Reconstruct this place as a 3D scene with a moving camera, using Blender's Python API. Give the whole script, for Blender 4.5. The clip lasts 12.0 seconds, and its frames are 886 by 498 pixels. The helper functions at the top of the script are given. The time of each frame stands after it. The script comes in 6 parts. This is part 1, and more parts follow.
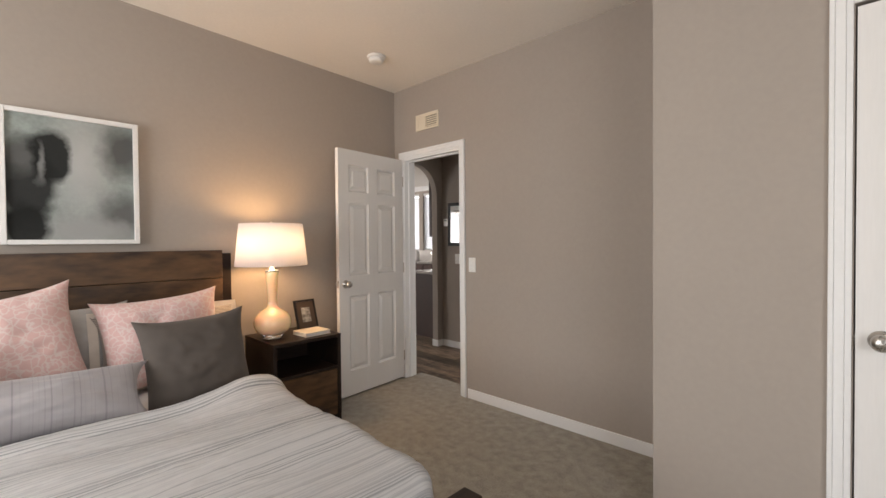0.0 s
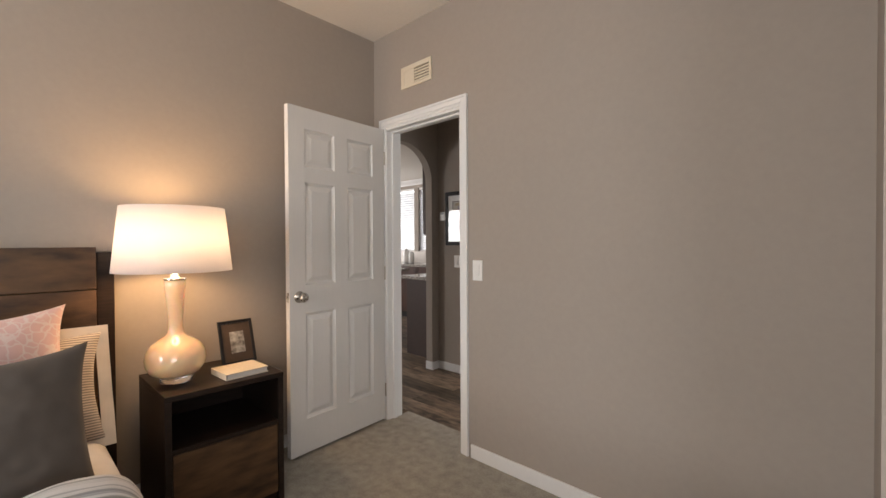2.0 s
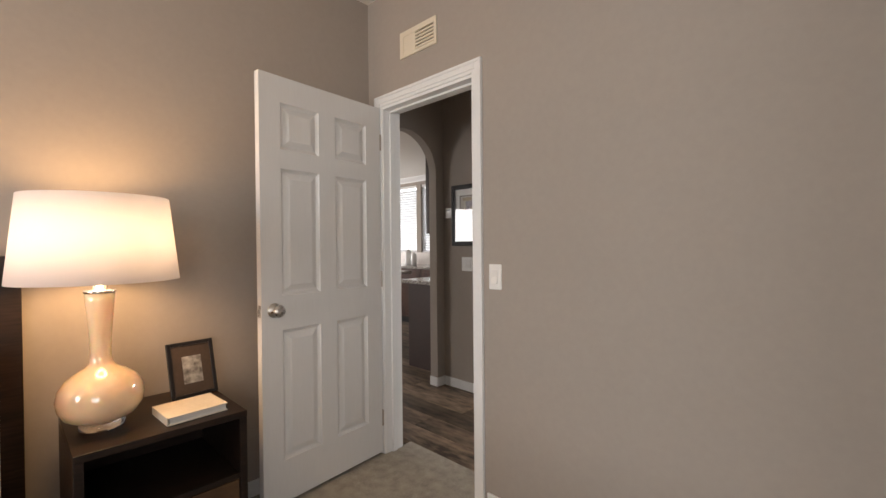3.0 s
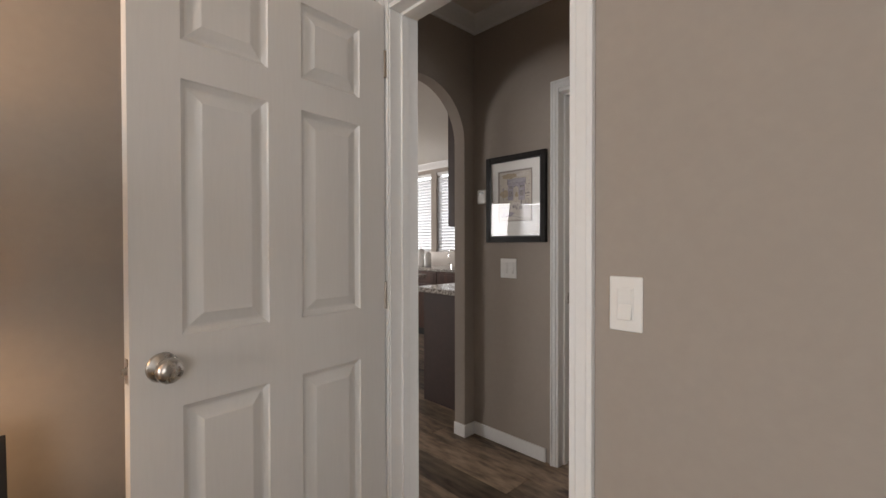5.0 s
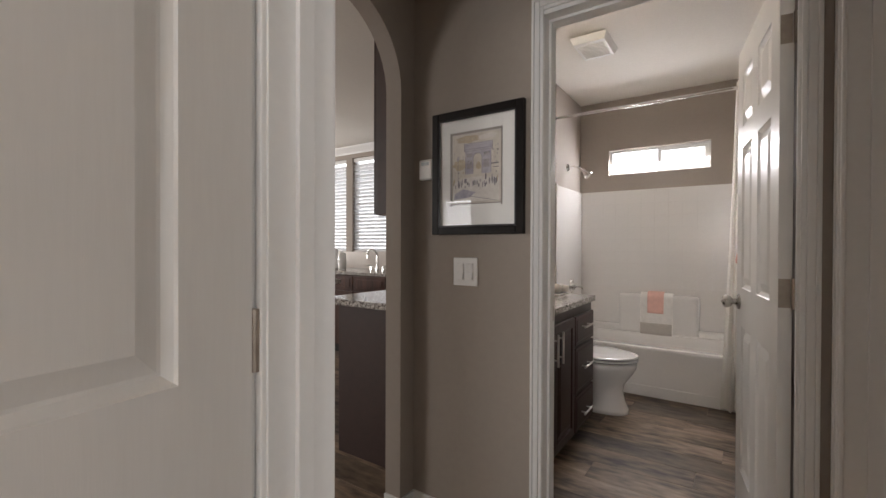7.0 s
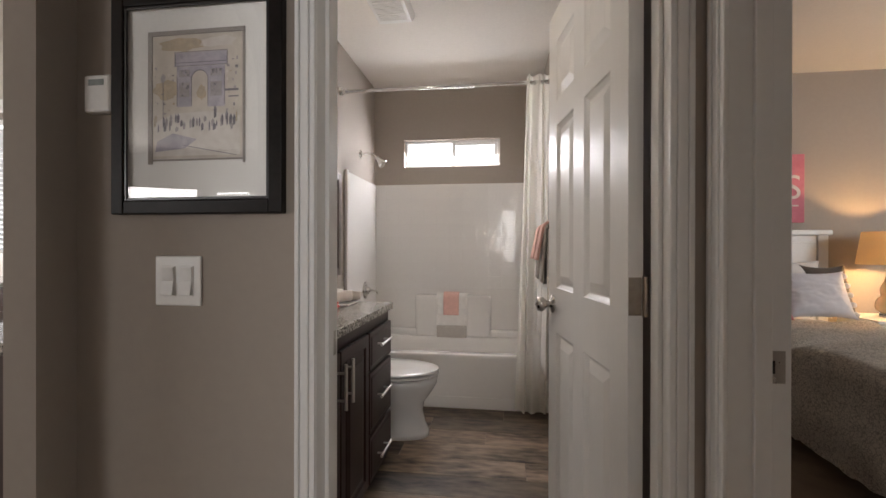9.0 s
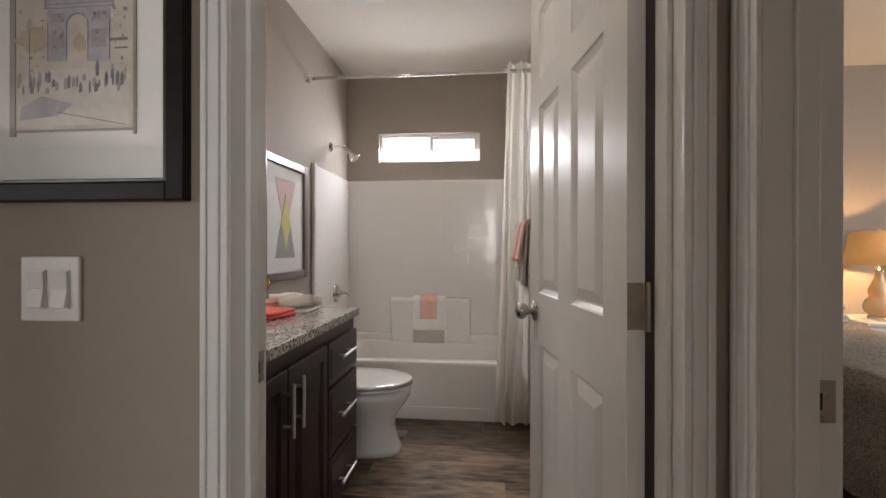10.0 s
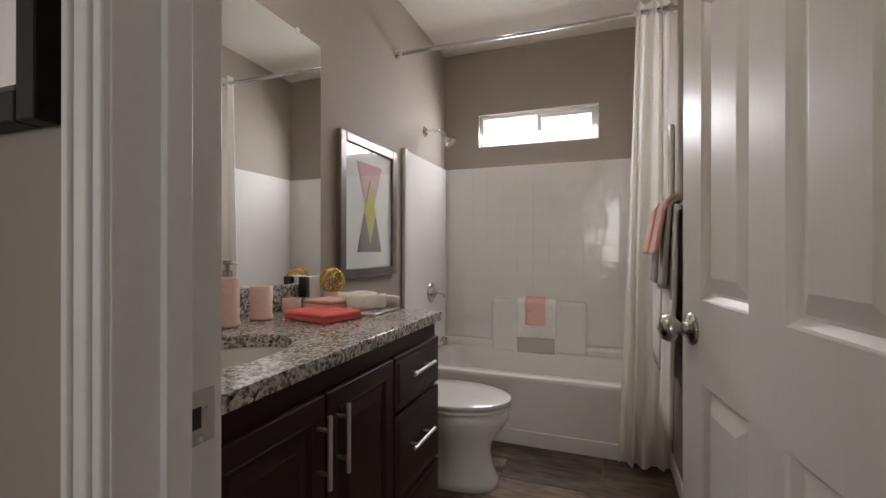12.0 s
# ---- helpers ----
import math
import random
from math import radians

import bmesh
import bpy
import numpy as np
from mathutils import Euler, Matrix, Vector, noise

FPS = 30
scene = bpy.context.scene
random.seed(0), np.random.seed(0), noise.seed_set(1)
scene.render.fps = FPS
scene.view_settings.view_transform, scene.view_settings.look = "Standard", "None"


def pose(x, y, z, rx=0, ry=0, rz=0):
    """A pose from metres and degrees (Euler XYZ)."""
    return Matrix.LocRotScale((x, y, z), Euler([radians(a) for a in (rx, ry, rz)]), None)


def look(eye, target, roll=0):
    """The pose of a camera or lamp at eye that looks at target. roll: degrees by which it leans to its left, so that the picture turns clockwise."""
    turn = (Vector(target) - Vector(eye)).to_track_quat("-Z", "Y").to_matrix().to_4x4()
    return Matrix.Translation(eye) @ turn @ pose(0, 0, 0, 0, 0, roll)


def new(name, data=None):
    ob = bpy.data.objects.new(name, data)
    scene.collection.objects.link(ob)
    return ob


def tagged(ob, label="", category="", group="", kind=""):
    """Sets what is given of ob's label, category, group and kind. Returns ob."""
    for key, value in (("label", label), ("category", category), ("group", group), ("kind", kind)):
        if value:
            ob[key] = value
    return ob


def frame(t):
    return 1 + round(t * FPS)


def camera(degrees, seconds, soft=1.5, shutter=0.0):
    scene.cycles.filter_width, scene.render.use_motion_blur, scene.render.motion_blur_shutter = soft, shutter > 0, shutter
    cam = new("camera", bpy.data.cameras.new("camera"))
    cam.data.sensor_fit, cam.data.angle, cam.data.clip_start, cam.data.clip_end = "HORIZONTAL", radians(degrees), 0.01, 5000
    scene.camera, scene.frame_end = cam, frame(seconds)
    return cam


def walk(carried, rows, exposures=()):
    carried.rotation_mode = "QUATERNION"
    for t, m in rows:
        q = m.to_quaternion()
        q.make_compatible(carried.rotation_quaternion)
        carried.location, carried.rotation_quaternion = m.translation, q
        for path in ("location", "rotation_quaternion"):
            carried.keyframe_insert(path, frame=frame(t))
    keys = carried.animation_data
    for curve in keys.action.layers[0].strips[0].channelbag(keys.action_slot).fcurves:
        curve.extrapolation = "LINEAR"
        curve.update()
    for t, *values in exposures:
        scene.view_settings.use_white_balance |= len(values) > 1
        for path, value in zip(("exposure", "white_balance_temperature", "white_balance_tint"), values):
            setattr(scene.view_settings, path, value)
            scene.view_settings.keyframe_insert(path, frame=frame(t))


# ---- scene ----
cam = camera(91.3, 12.0)
PATH = [
    (0, (0.474, -0.149, 1.277), (-0.919, 1.285, 1.242), -0.5),
    (0.5, (0.305, 0.032, 1.27), (-1.093, 1.462, 1.237), -0.4),
    (1, (0.115, 0.234, 1.269), (-1.279, 1.667, 1.235), -0.4),
    (1.5, (-0.049, 0.419, 1.256), (-1.439, 1.856, 1.224), -0.3),
    (2, (-0.208, 0.605, 1.241), (-1.601, 2.04, 1.215), -0.3),
    (2.5, (-0.386, 0.775, 1.241), (-1.782, 2.207, 1.215), -0.3),
    (3, (-0.568, 0.933, 1.238), (-1.97, 2.36, 1.215), -0.5),
    (3.2, (-0.642, 1.009, 1.232), (-2.051, 2.428, 1.213), -0.4),
    (4.8, (-1.312, 1.536, 1.216), (-2.747, 2.929, 1.193), -0.1),
    (5, (-1.394, 1.59, 1.214), (-2.828, 2.984, 1.19), -0.1),
    (5.2, (-1.485, 1.65, 1.211), (-2.917, 3.047, 1.191), -0.2),
    (5.5, (-1.608, 1.738, 1.215), (-3.033, 3.14, 1.194), -0.3),
    (6, (-1.804, 1.872, 1.203), (-3.178, 3.326, 1.187), -0.0),
    (6.5, (-1.941, 1.985, 1.194), (-3.228, 3.516, 1.176), 0.2),
    (7, (-2.031, 2.13, 1.175), (-3.161, 3.78, 1.16), 0.2),
    (7.2, (-2.046, 2.198, 1.163), (-3.117, 3.887, 1.151), -0.0),
    (8.8, (-2.211, 2.687, 1.151), (-2.576, 4.653, 1.141), 0.1),
    (9, (-2.222, 2.748, 1.145), (-2.493, 4.73, 1.141), 0.1),
    (9.5, (-2.222, 2.85, 1.141), (-2.413, 4.841, 1.139), 0.1),
    (10, (-2.196, 2.961, 1.141), (-2.391, 4.952, 1.139), 0.1),
    (10.5, (-2.177, 3.043, 1.142), (-2.445, 5.025, 1.141), 0.0),
    (11, (-2.164, 3.146, 1.125), (-2.594, 5.099, 1.129), 0.1),
    (11.5, (-2.176, 3.247, 1.104), (-2.748, 5.164, 1.106), 0.1),
    (12, (-2.205, 3.396, 1.101), (-2.903, 5.27, 1.101), 0.1),
]
walk(cam, [(t, look(eye, target, roll)) for t, eye, target, roll in PATH],
     exposures=((0.0, 0.14), (2.5, 0.16), (4.8, 0.03), (6.0, 0.05), (7.2, 0.06), (9.5, 0.04), (10.5, -0.10), (11.5, -0.14), (12.0, -0.24)))

# ---- light ----
world = bpy.data.worlds.new("sky")
scene.world = world
world.use_nodes = True
wn = world.node_tree
sky = wn.nodes.new("ShaderNodeTexSky")
sky.sky_type = 'NISHITA'
sky.sun_disc = False
sky.sun_elevation = radians(48)
sky.sun_rotation = radians(200)
wn.nodes["Background"].inputs[1].default_value = 0.12
wn.links.new(sky.outputs[0], wn.nodes["Background"].inputs[0])
sun = new("sun", bpy.data.lights.new("sun", 'SUN'))
sun.data.energy, sun.data.angle, sun.data.color = 2.5, radians(0.5), (1.0, 0.95, 0.88)
sun.matrix_world = look((0, 0, 9), (-3.0, 6.0, 0))


def window_light(name, eye, target, w, h, power, color):
    """Sky light entering a room, set at a window's opening or at an assumed one."""
    ob = new(name, bpy.data.lights.new(name, 'AREA'))
    ob.data.shape, ob.data.size, ob.data.size_y = 'RECTANGLE', w, h
    ob.data.energy, ob.data.color = power, color
    ob.matrix_world = look(eye, target)
    return ob


def bulb(name, place, power, color, radius=0.03):
    ob = new(name, bpy.data.lights.new(name, 'POINT'))
    ob.data.energy, ob.data.color, ob.data.shadow_soft_size = power, color, radius
    ob.location = place
    return ob


DAY = (1.0, 0.97, 0.965)
WARM = (1.0, 0.57, 0.23)
window_light("daylight_bedroom", (-1.45, -2.38, 1.48), (-1.45, 2.0, 1.5), 1.55, 1.6, 74, DAY)
window_light("daylight_bedroom_side", (1.98, -0.6, 1.45), (-2.0, 0.2, 1.2), 1.6, 1.4, 34, DAY)
window_light("daylight_bathroom", (-2.67, 6.62, 1.99), (-2.67, 4.6, 0.6), 0.80, 0.20, 20, (0.97, 0.95, 0.99))
# added lamp at an assumed west opening, standing in for the kitchen windows' daylight
window_light("kitchen_fill", (-9.57, 4.0, 1.55), (-5.4, 4.0, 1.2), 2.0, 1.3, 115, (1.0, 0.95, 0.93))
window_light("daylight_living", (-7.4, -1.93, 1.5), (-4.2, 3.2, 1.1), 2.4, 1.2, 115, DAY)
# added fill before the solid east wall, for daylight from an unseen window
window_light("second_bedroom_fill", (2.17, 4.6, 1.5), (-0.5, 5.6, 0.8), 1.2, 1.2, 78, DAY)
bulb("bedside_bulb", (-2.445, 1.165, 1.27), 15, (1.0, 0.58, 0.25), 0.11)
bulb("second_bedside_bulb", (0.69, 6.45, 1.12), 38, WARM)
GLOBE = 37.0  # glow of the unseen light globes assumed over the bathroom mirror

# ---- materials ----
def mat(name, base, rough=0.5, vary=0.08, scale=3.0, fine=60.0, bump=0.0, bump_scale=200.0, metal=0.0, spec=0.5,
        stretch=(1, 1, 1), dark=None, by_object=0.0, sheen=0.0, coat=0.0, glow=0.0):
    """A surface with colour that varies at two scales, a little relief, and a tone of its own for each object."""
    m = bpy.data.materials.new(name)
    m.use_nodes = True
    nt = m.node_tree
    N, L = nt.nodes, nt.links
    b = N["Principled BSDF"]
    b.inputs["Roughness"].default_value, b.inputs["Metallic"].default_value = rough, metal
    b.inputs["Specular IOR Level"].default_value = spec
    b.inputs["Sheen Weight"].default_value, b.inputs["Coat Weight"].default_value = sheen, coat
    tc, mp = N.new("ShaderNodeTexCoord"), N.new("ShaderNodeMapping")
    mp.inputs["Scale"].default_value = stretch
    L.new(tc.outputs["Object"], mp.inputs[0])
    source = mp.outputs[0]
    if by_object:
        info, add = N.new("ShaderNodeObjectInfo"), N.new("ShaderNodeVectorMath")
        mul = N.new("ShaderNodeMath")
        mul.operation, mul.inputs[1].default_value = 'MULTIPLY', 37.0
        L.new(info.outputs["Random"], mul.inputs[0])
        L.new(mp.outputs[0], add.inputs[0])
        L.new(mul.outputs[0], add.inputs[1])
        source = add.outputs[0]
    big, small = N.new("ShaderNodeTexNoise"), N.new("ShaderNodeTexNoise")
    for node, s, d in ((big, scale, 3), (small, fine, 5)):
        node.inputs["Scale"].default_value, node.inputs["Detail"].default_value = s, d
        L.new(source, node.inputs["Vector"])
    mix = N.new("ShaderNodeMath")
    mix.operation = 'ADD'
    L.new(big.outputs[0], mix.inputs[0])
    L.new(small.outputs[0], mix.inputs[1])
    half = N.new("ShaderNodeMath")
    half.operation, half.inputs[1].default_value = 'MULTIPLY', 0.5
    L.new(mix.outputs[0], half.inputs[0])
    ramp = N.new("ShaderNodeValToRGB")
    lo = dark or tuple(c * (1 - vary) for c in base)
    hi = base if dark else tuple(min(1, c * (1 + vary)) for c in base)
    ramp.color_ramp.elements[0].position, ramp.color_ramp.elements[1].position = 0.36, 0.64
    ramp.color_ramp.elements[0].color, ramp.color_ramp.elements[1].color = (*lo, 1), (*hi, 1)
    L.new(half.outputs[0], ramp.inputs[0])
    out = ramp.outputs[0]
    if by_object:
        tone = N.new("ShaderNodeMapRange")
        tone.inputs["To Min"].default_value, tone.inputs["To Max"].default_value = 1 - by_object, 1 + by_object
        L.new(info.outputs["Random"], tone.inputs[0])
        vm = N.new("ShaderNodeVectorMath")
        vm.operation = 'SCALE'
        L.new(out, vm.inputs[0])
        L.new(tone.outputs[0], vm.inputs["Scale"])
        out = vm.outputs[0]
    L.new(out, b.inputs["Base Color"])
    rr = N.new("ShaderNodeMapRange")
    rr.inputs["To Min"].default_value, rr.inputs["To Max"].default_value = max(0.02, rough - 0.06), min(1, rough + 0.06)
    L.new(small.outputs[0], rr.inputs[0])
    L.new(rr.outputs[0], b.inputs["Roughness"])
    if bump:
        nb, bp = N.new("ShaderNodeTexNoise"), N.new("ShaderNodeBump")
        nb.inputs["Scale"].default_value, nb.inputs["Detail"].default_value = bump_scale, 3
        bp.inputs["Strength"].default_value, bp.inputs["Distance"].default_value = bump, 0.004
        L.new(source, nb.inputs["Vector"])
        L.new(nb.outputs[0], bp.inputs["Height"])
        L.new(bp.outputs[0], b.inputs["Normal"])
    if glow:
        b.inputs["Emission Color"].default_value, b.inputs["Emission Strength"].default_value = (*base, 1), glow
    return m


wall_paint = mat("wall_paint", (0.37, 0.325, 0.283), 0.75, 0.03, 1.2, 40, 0.05, 160, spec=0.3)
ceiling_paint = mat("ceiling_paint", (0.78, 0.74, 0.68), 0.85, 0.03, 1.5, 60, 0.3, 120, spec=0.2)
white_trim = mat("white_trim", (0.80, 0.80, 0.79), 0.38, 0.02, 2, 50, 0.03, 90)
door_paint = mat("door_paint", (0.78, 0.77, 0.75), 0.36, 0.02, 2, 40, 0.05, 120, stretch=(4, 4, 0.3))
carpet = mat("carpet", (0.42, 0.39, 0.33), 1.0, 0.22, 18, 130, 1.0, 260, spec=0.05, sheen=0.2, dark=(0.255, 0.235, 0.195))
carpet_brown = mat("carpet_brown", (0.20, 0.15, 0.11), 1.0, 0.25, 5, 240, 1.0, 420, spec=0.05)
plank_vinyl = mat("plank_vinyl", (0.345, 0.255, 0.178), 0.46, 0.62, 1.3, 7, 0.15, 50, stretch=(1.3, 4.5, 4.5), dark=(0.040, 0.027, 0.019), by_object=0.50, spec=0.35)
dark_wood = mat("dark_wood", (0.032, 0.018, 0.012), 0.40, 0.4, 2, 14, 0.08, 50, stretch=(9, 0.9, 9), dark=(0.009, 0.006, 0.005), spec=0.3)
espresso = mat("espresso", (0.030, 0.012, 0.010), 0.36, 0.25, 2, 30, 0.04, 60, stretch=(6, 6, 0.7), spec=0.3)
espresso_panel = mat("espresso_panel", (0.052, 0.030, 0.025), 0.5, 0.15, 2, 30, 0.04, 60)
steel = mat("steel", (0.52, 0.50, 0.47), 0.28, 0.02, 8, 40, metal=1.0)
chrome = mat("chrome", (0.80, 0.80, 0.80), 0.10, 0.02, 8, 100, metal=1.0)
plastic_white = mat("plastic_white", (0.80, 0.79, 0.76), 0.35, 0.02, 5, 80)
ivory = mat("ivory", (0.74, 0.66, 0.52), 0.5, 0.04, 5, 80)
black_plain = mat("black_plain", (0.012, 0.010, 0.010), 0.35, 0.2, 5, 80)
white_sky = mat("white_sky", (0.95, 0.97, 1.0), 0.9, 0.0, 1, 1, glow=2.4)


def glass_mat(name, color=(1, 1, 1), rough=0.0):
    m = bpy.data.materials.new(name)
    m.use_nodes = True
    b = m.node_tree.nodes["Principled BSDF"]
    b.inputs["Base Color"].default_value = (*color, 1)
    b.inputs["Transmission Weight"].default_value = 1.0
    b.inputs["Roughness"].default_value, b.inputs["IOR"].default_value = rough, 1.45
    return m


clear_glass = glass_mat("clear_glass")


# ---- building blocks ----
def box(bm, x0, x1, y0, y1, z0, z1):
    c = ((x0 + x1) / 2, (y0 + y1) / 2, (z0 + z1) / 2)
    m = Matrix.Translation(c) @ Matrix.Diagonal((abs(x1 - x0), abs(y1 - y0), abs(z1 - z0), 1))
    return bmesh.ops.create_cube(bm, size=1, matrix=m)["verts"]


def boxes(*rows):
    bm = bmesh.new()
    for r in rows:
        box(bm, *r)
    return bm


def soften(bm, width=0.003, segments=2):
    bmesh.ops.bevel(bm, geom=[e for e in bm.edges if len(e.link_faces) == 2 and e.calc_face_angle(0) > 0.6], offset=width,
                    segments=segments, affect='EDGES', profile=0.5, clamp_overlap=True)
    return bm


def rbox(x0, x1, y0, y1, z0, z1, width=0.003, segments=2):
    bm = bmesh.new()
    box(bm, x0, x1, y0, y1, z0, z1)
    return soften(bm, width, segments)


def tube(bm, a, b, r, n=16, r2=None):
    a, b = Vector(a), Vector(b)
    m = Matrix.Translation((a + b) / 2) @ (b - a).to_track_quat('Z', 'Y').to_matrix().to_4x4()
    return bmesh.ops.create_cone(bm, cap_ends=True, segments=n, radius1=r, radius2=r if r2 is None else r2, depth=(b - a).length, matrix=m)["verts"]


def lathe(profile, n=32):
    """A turned body from (radius, height) pairs, about z."""
    bm = bmesh.new()
    rings = []
    for r, z in profile:
        rings.append([bm.verts.new((r * math.cos(2 * math.pi * i / n), r * math.sin(2 * math.pi * i / n), z)) for i in range(n)])
    for a, b in zip(rings, rings[1:]):
        for i in range(n):
            bm.faces.new((a[i], a[(i + 1) % n], b[(i + 1) % n], b[i]))
    bm.faces.new(list(reversed(rings[0])))
    bm.faces.new(rings[-1])
    return bm


def mesh_of(name, bm, material, smooth=False):
    bmesh.ops.recalc_face_normals(bm, faces=bm.faces)
    me = bpy.data.meshes.new(name)
    bm.to_mesh(me)
    bm.free()
    me.materials.append(material)
    if smooth:
        for p in me.polygons:
            p.use_smooth = True
    return me


def part(name, bm, material, parent=None, label="", smooth=False):
    ob = new(name, mesh_of(name, bm, material, smooth))
    ob.parent = parent
    if label:
        ob["label"] = label
    return ob


def thing(name, m, label, category, group="", kind=""):
    e = new(name)
    e.empty_display_size = 0.05
    e.matrix_basis = m
    return tagged(e, label, category, group, kind)


def setting(name, bm, material, label, category, smooth=False):
    return tagged(part(name, bm, material, None, "", smooth), label, category, "", "structure")


def smooth_by_angle(ob, degrees=35):
    me = ob.data
    for p in me.polygons:
        p.use_smooth = True
    me.set_sharp_from_angle(angle=radians(degrees))
    return ob

aged_nickel = mat("aged_nickel", (0.40, 0.35, 0.30), 0.36, 0.1, 12, 60, metal=1.0)

# ---- the plan ----
WX = -2.74            # bed wall of the first bedroom
YB, YB2 = 2.51, 2.63  # wall between bedroom and hall
YH, YH2 = 3.665, 3.785  # wall between hall and bathroom
AX, AX2 = -3.24, -3.325  # arch wall
BL, BR, BY = -3.376, -1.88, 6.578  # bathroom
HX, HX2 = -1.81, -1.70  # wall between hall and second bedroom
D1 = (-2.616, -1.893)  # bedroom door opening
D2 = (-2.647, -1.872)  # bathroom door opening
D3 = (2.86, 3.633)     # second bedroom's opening, along y
DH = 2.045
CL_X, CL_Y = -0.18, 1.83  # closet corner
TOP = 2.95

setting("wall_bed", boxes((AX2, WX, -2.52, YB2, 0, TOP)), wall_paint, "greige painted wall behind the wooden bed", "wall")
setting("wall_door", boxes((WX, D1[0], YB, YB2, 0, TOP), (D1[0], D1[1], YB, YB2, DH, TOP), (D1[1], 2.2, YB, YB2, 0, TOP)), wall_paint,
        "greige painted wall with the bedroom doorway", "wall")
setting("wall_closet_side", boxes((CL_X, CL_X + 0.10, CL_Y, YB, 0, TOP)), wall_paint, "greige painted closet side wall", "wall")
setting("wall_closet_front", boxes((CL_X + 0.10, 0.451, CL_Y, CL_Y + 0.10, 0, TOP), (0.451, 1.213, CL_Y, CL_Y + 0.10, DH, TOP), (1.213, 2.1, CL_Y, CL_Y + 0.10, 0, TOP)), wall_paint,
        "greige painted closet front wall", "wall")
# behind the walk: the bedroom's window walls
setting("wall_south", boxes((-2.74, -2.25, -2.52, -2.42, 0, TOP), (-2.25, -0.65, -2.52, -2.42, 0, 0.65), (-2.25, -0.65, -2.52, -2.42, 2.3, TOP), (-0.65, 2.1, -2.52, -2.42, 0, TOP)),
        wall_paint, "greige bedroom wall with a wide window", "wall")
setting("wall_east", boxes((2.0, 2.1, -2.42, -1.5, 0, TOP), (2.0, 2.1, -1.5, 0.3, 0, 0.7), (2.0, 2.1, -1.5, 0.3, 2.2, TOP), (2.0, 2.1, 0.3, CL_Y, 0, TOP)),
        wall_paint, "greige bedroom wall with a side window", "wall")
setting("wall_hall", boxes((BL, D2[0], YH, YH2, 0, TOP), (D2[0], D2[1], YH, YH2, DH, TOP), (D2[1], HX, YH, YH2, 0, TOP)), wall_paint,
        "greige hall wall with the bathroom doorway", "wall")
setting("wall_hall_end", boxes((HX, HX2, YB2, D3[0], 0, TOP), (HX, HX2, D3[0], D3[1], DH, TOP), (HX, HX2, D3[1], YH2, 0, TOP)), wall_paint,
        "greige wall at the end of the hall", "wall")


def arch_wall():
    """A wall with a round-shouldered opening."""
    bm = bmesh.new()
    y0, y1, spring = 2.71, 3.572, 1.84
    box(bm, AX2, AX, YB2, y0, 0, TOP)
    box(bm, AX2, AX, y1, YH, 0, TOP)
    n, r = 12, 0.335
    pts = [(y0, spring)] + [(y0 + r - r * math.cos(a), spring + r * math.sin(a)) for a in [math.pi / 2 * i / n for i in range(1, n + 1)]]
    pts += [(y1 - r + r * math.sin(a), spring + r * math.cos(a)) for a in [math.pi / 2 * i / n for i in range(0, n + 1)]]
    for (ya, za), (yb, zb) in zip(pts, pts[1:]):
        if abs(ya - yb) < 1e-6:
            continue
        q = [(ya, za), (yb, zb), (yb, TOP), (ya, TOP)]
        f = [bm.verts.new((AX, y, z)) for y, z in q]
        k = [bm.verts.new((AX2, y, z)) for y, z in q]
        bm.faces.new(f)
        bm.faces.new(list(reversed(k)))
        bm.faces.new((f[0], k[0], k[1], f[1]))
        bm.faces.new((f[2], k[2], k[3], f[3]))
    bmesh.ops.remove_doubles(bm, verts=bm.verts, dist=1e-5)
    return bm


smooth_by_angle(setting("wall_arch", arch_wall(), wall_paint, "greige wall with a rounded arch to the kitchen", "wall"), 25)
# bathroom
setting("wall_bath_left", boxes((BL - 0.10, BL, YH2, 6.70, 0, TOP)), wall_paint, "greige bathroom wall behind the vanity", "wall")
setting("wall_bath_right", boxes((BR, HX2, YH2, 6.84, 0, TOP)), wall_paint, "greige bathroom wall behind the open door", "wall")
WB = (-3.10, -2.243, 1.872, 2.115)
setting("wall_bath_back", boxes((BL, WB[0], BY, BY + 0.12, 0, TOP), (WB[0], WB[1], BY, BY + 0.12, 0, WB[2]), (WB[0], WB[1], BY, BY + 0.12, WB[3], TOP), (WB[1], BR, BY, BY + 0.12, 0, TOP)),
        wall_paint, "greige bathroom wall with a high strip window", "wall")
# second bedroom
setting("wall_second_back", boxes((HX2, 2.3, 6.76, 6.86, 0, TOP)), wall_paint, "greige wall behind the white bed", "wall")
setting("wall_second_east", boxes((2.2, 2.3, YB2, 6.76, 0, TOP)), wall_paint, "greige wall of the second bedroom", "wall")
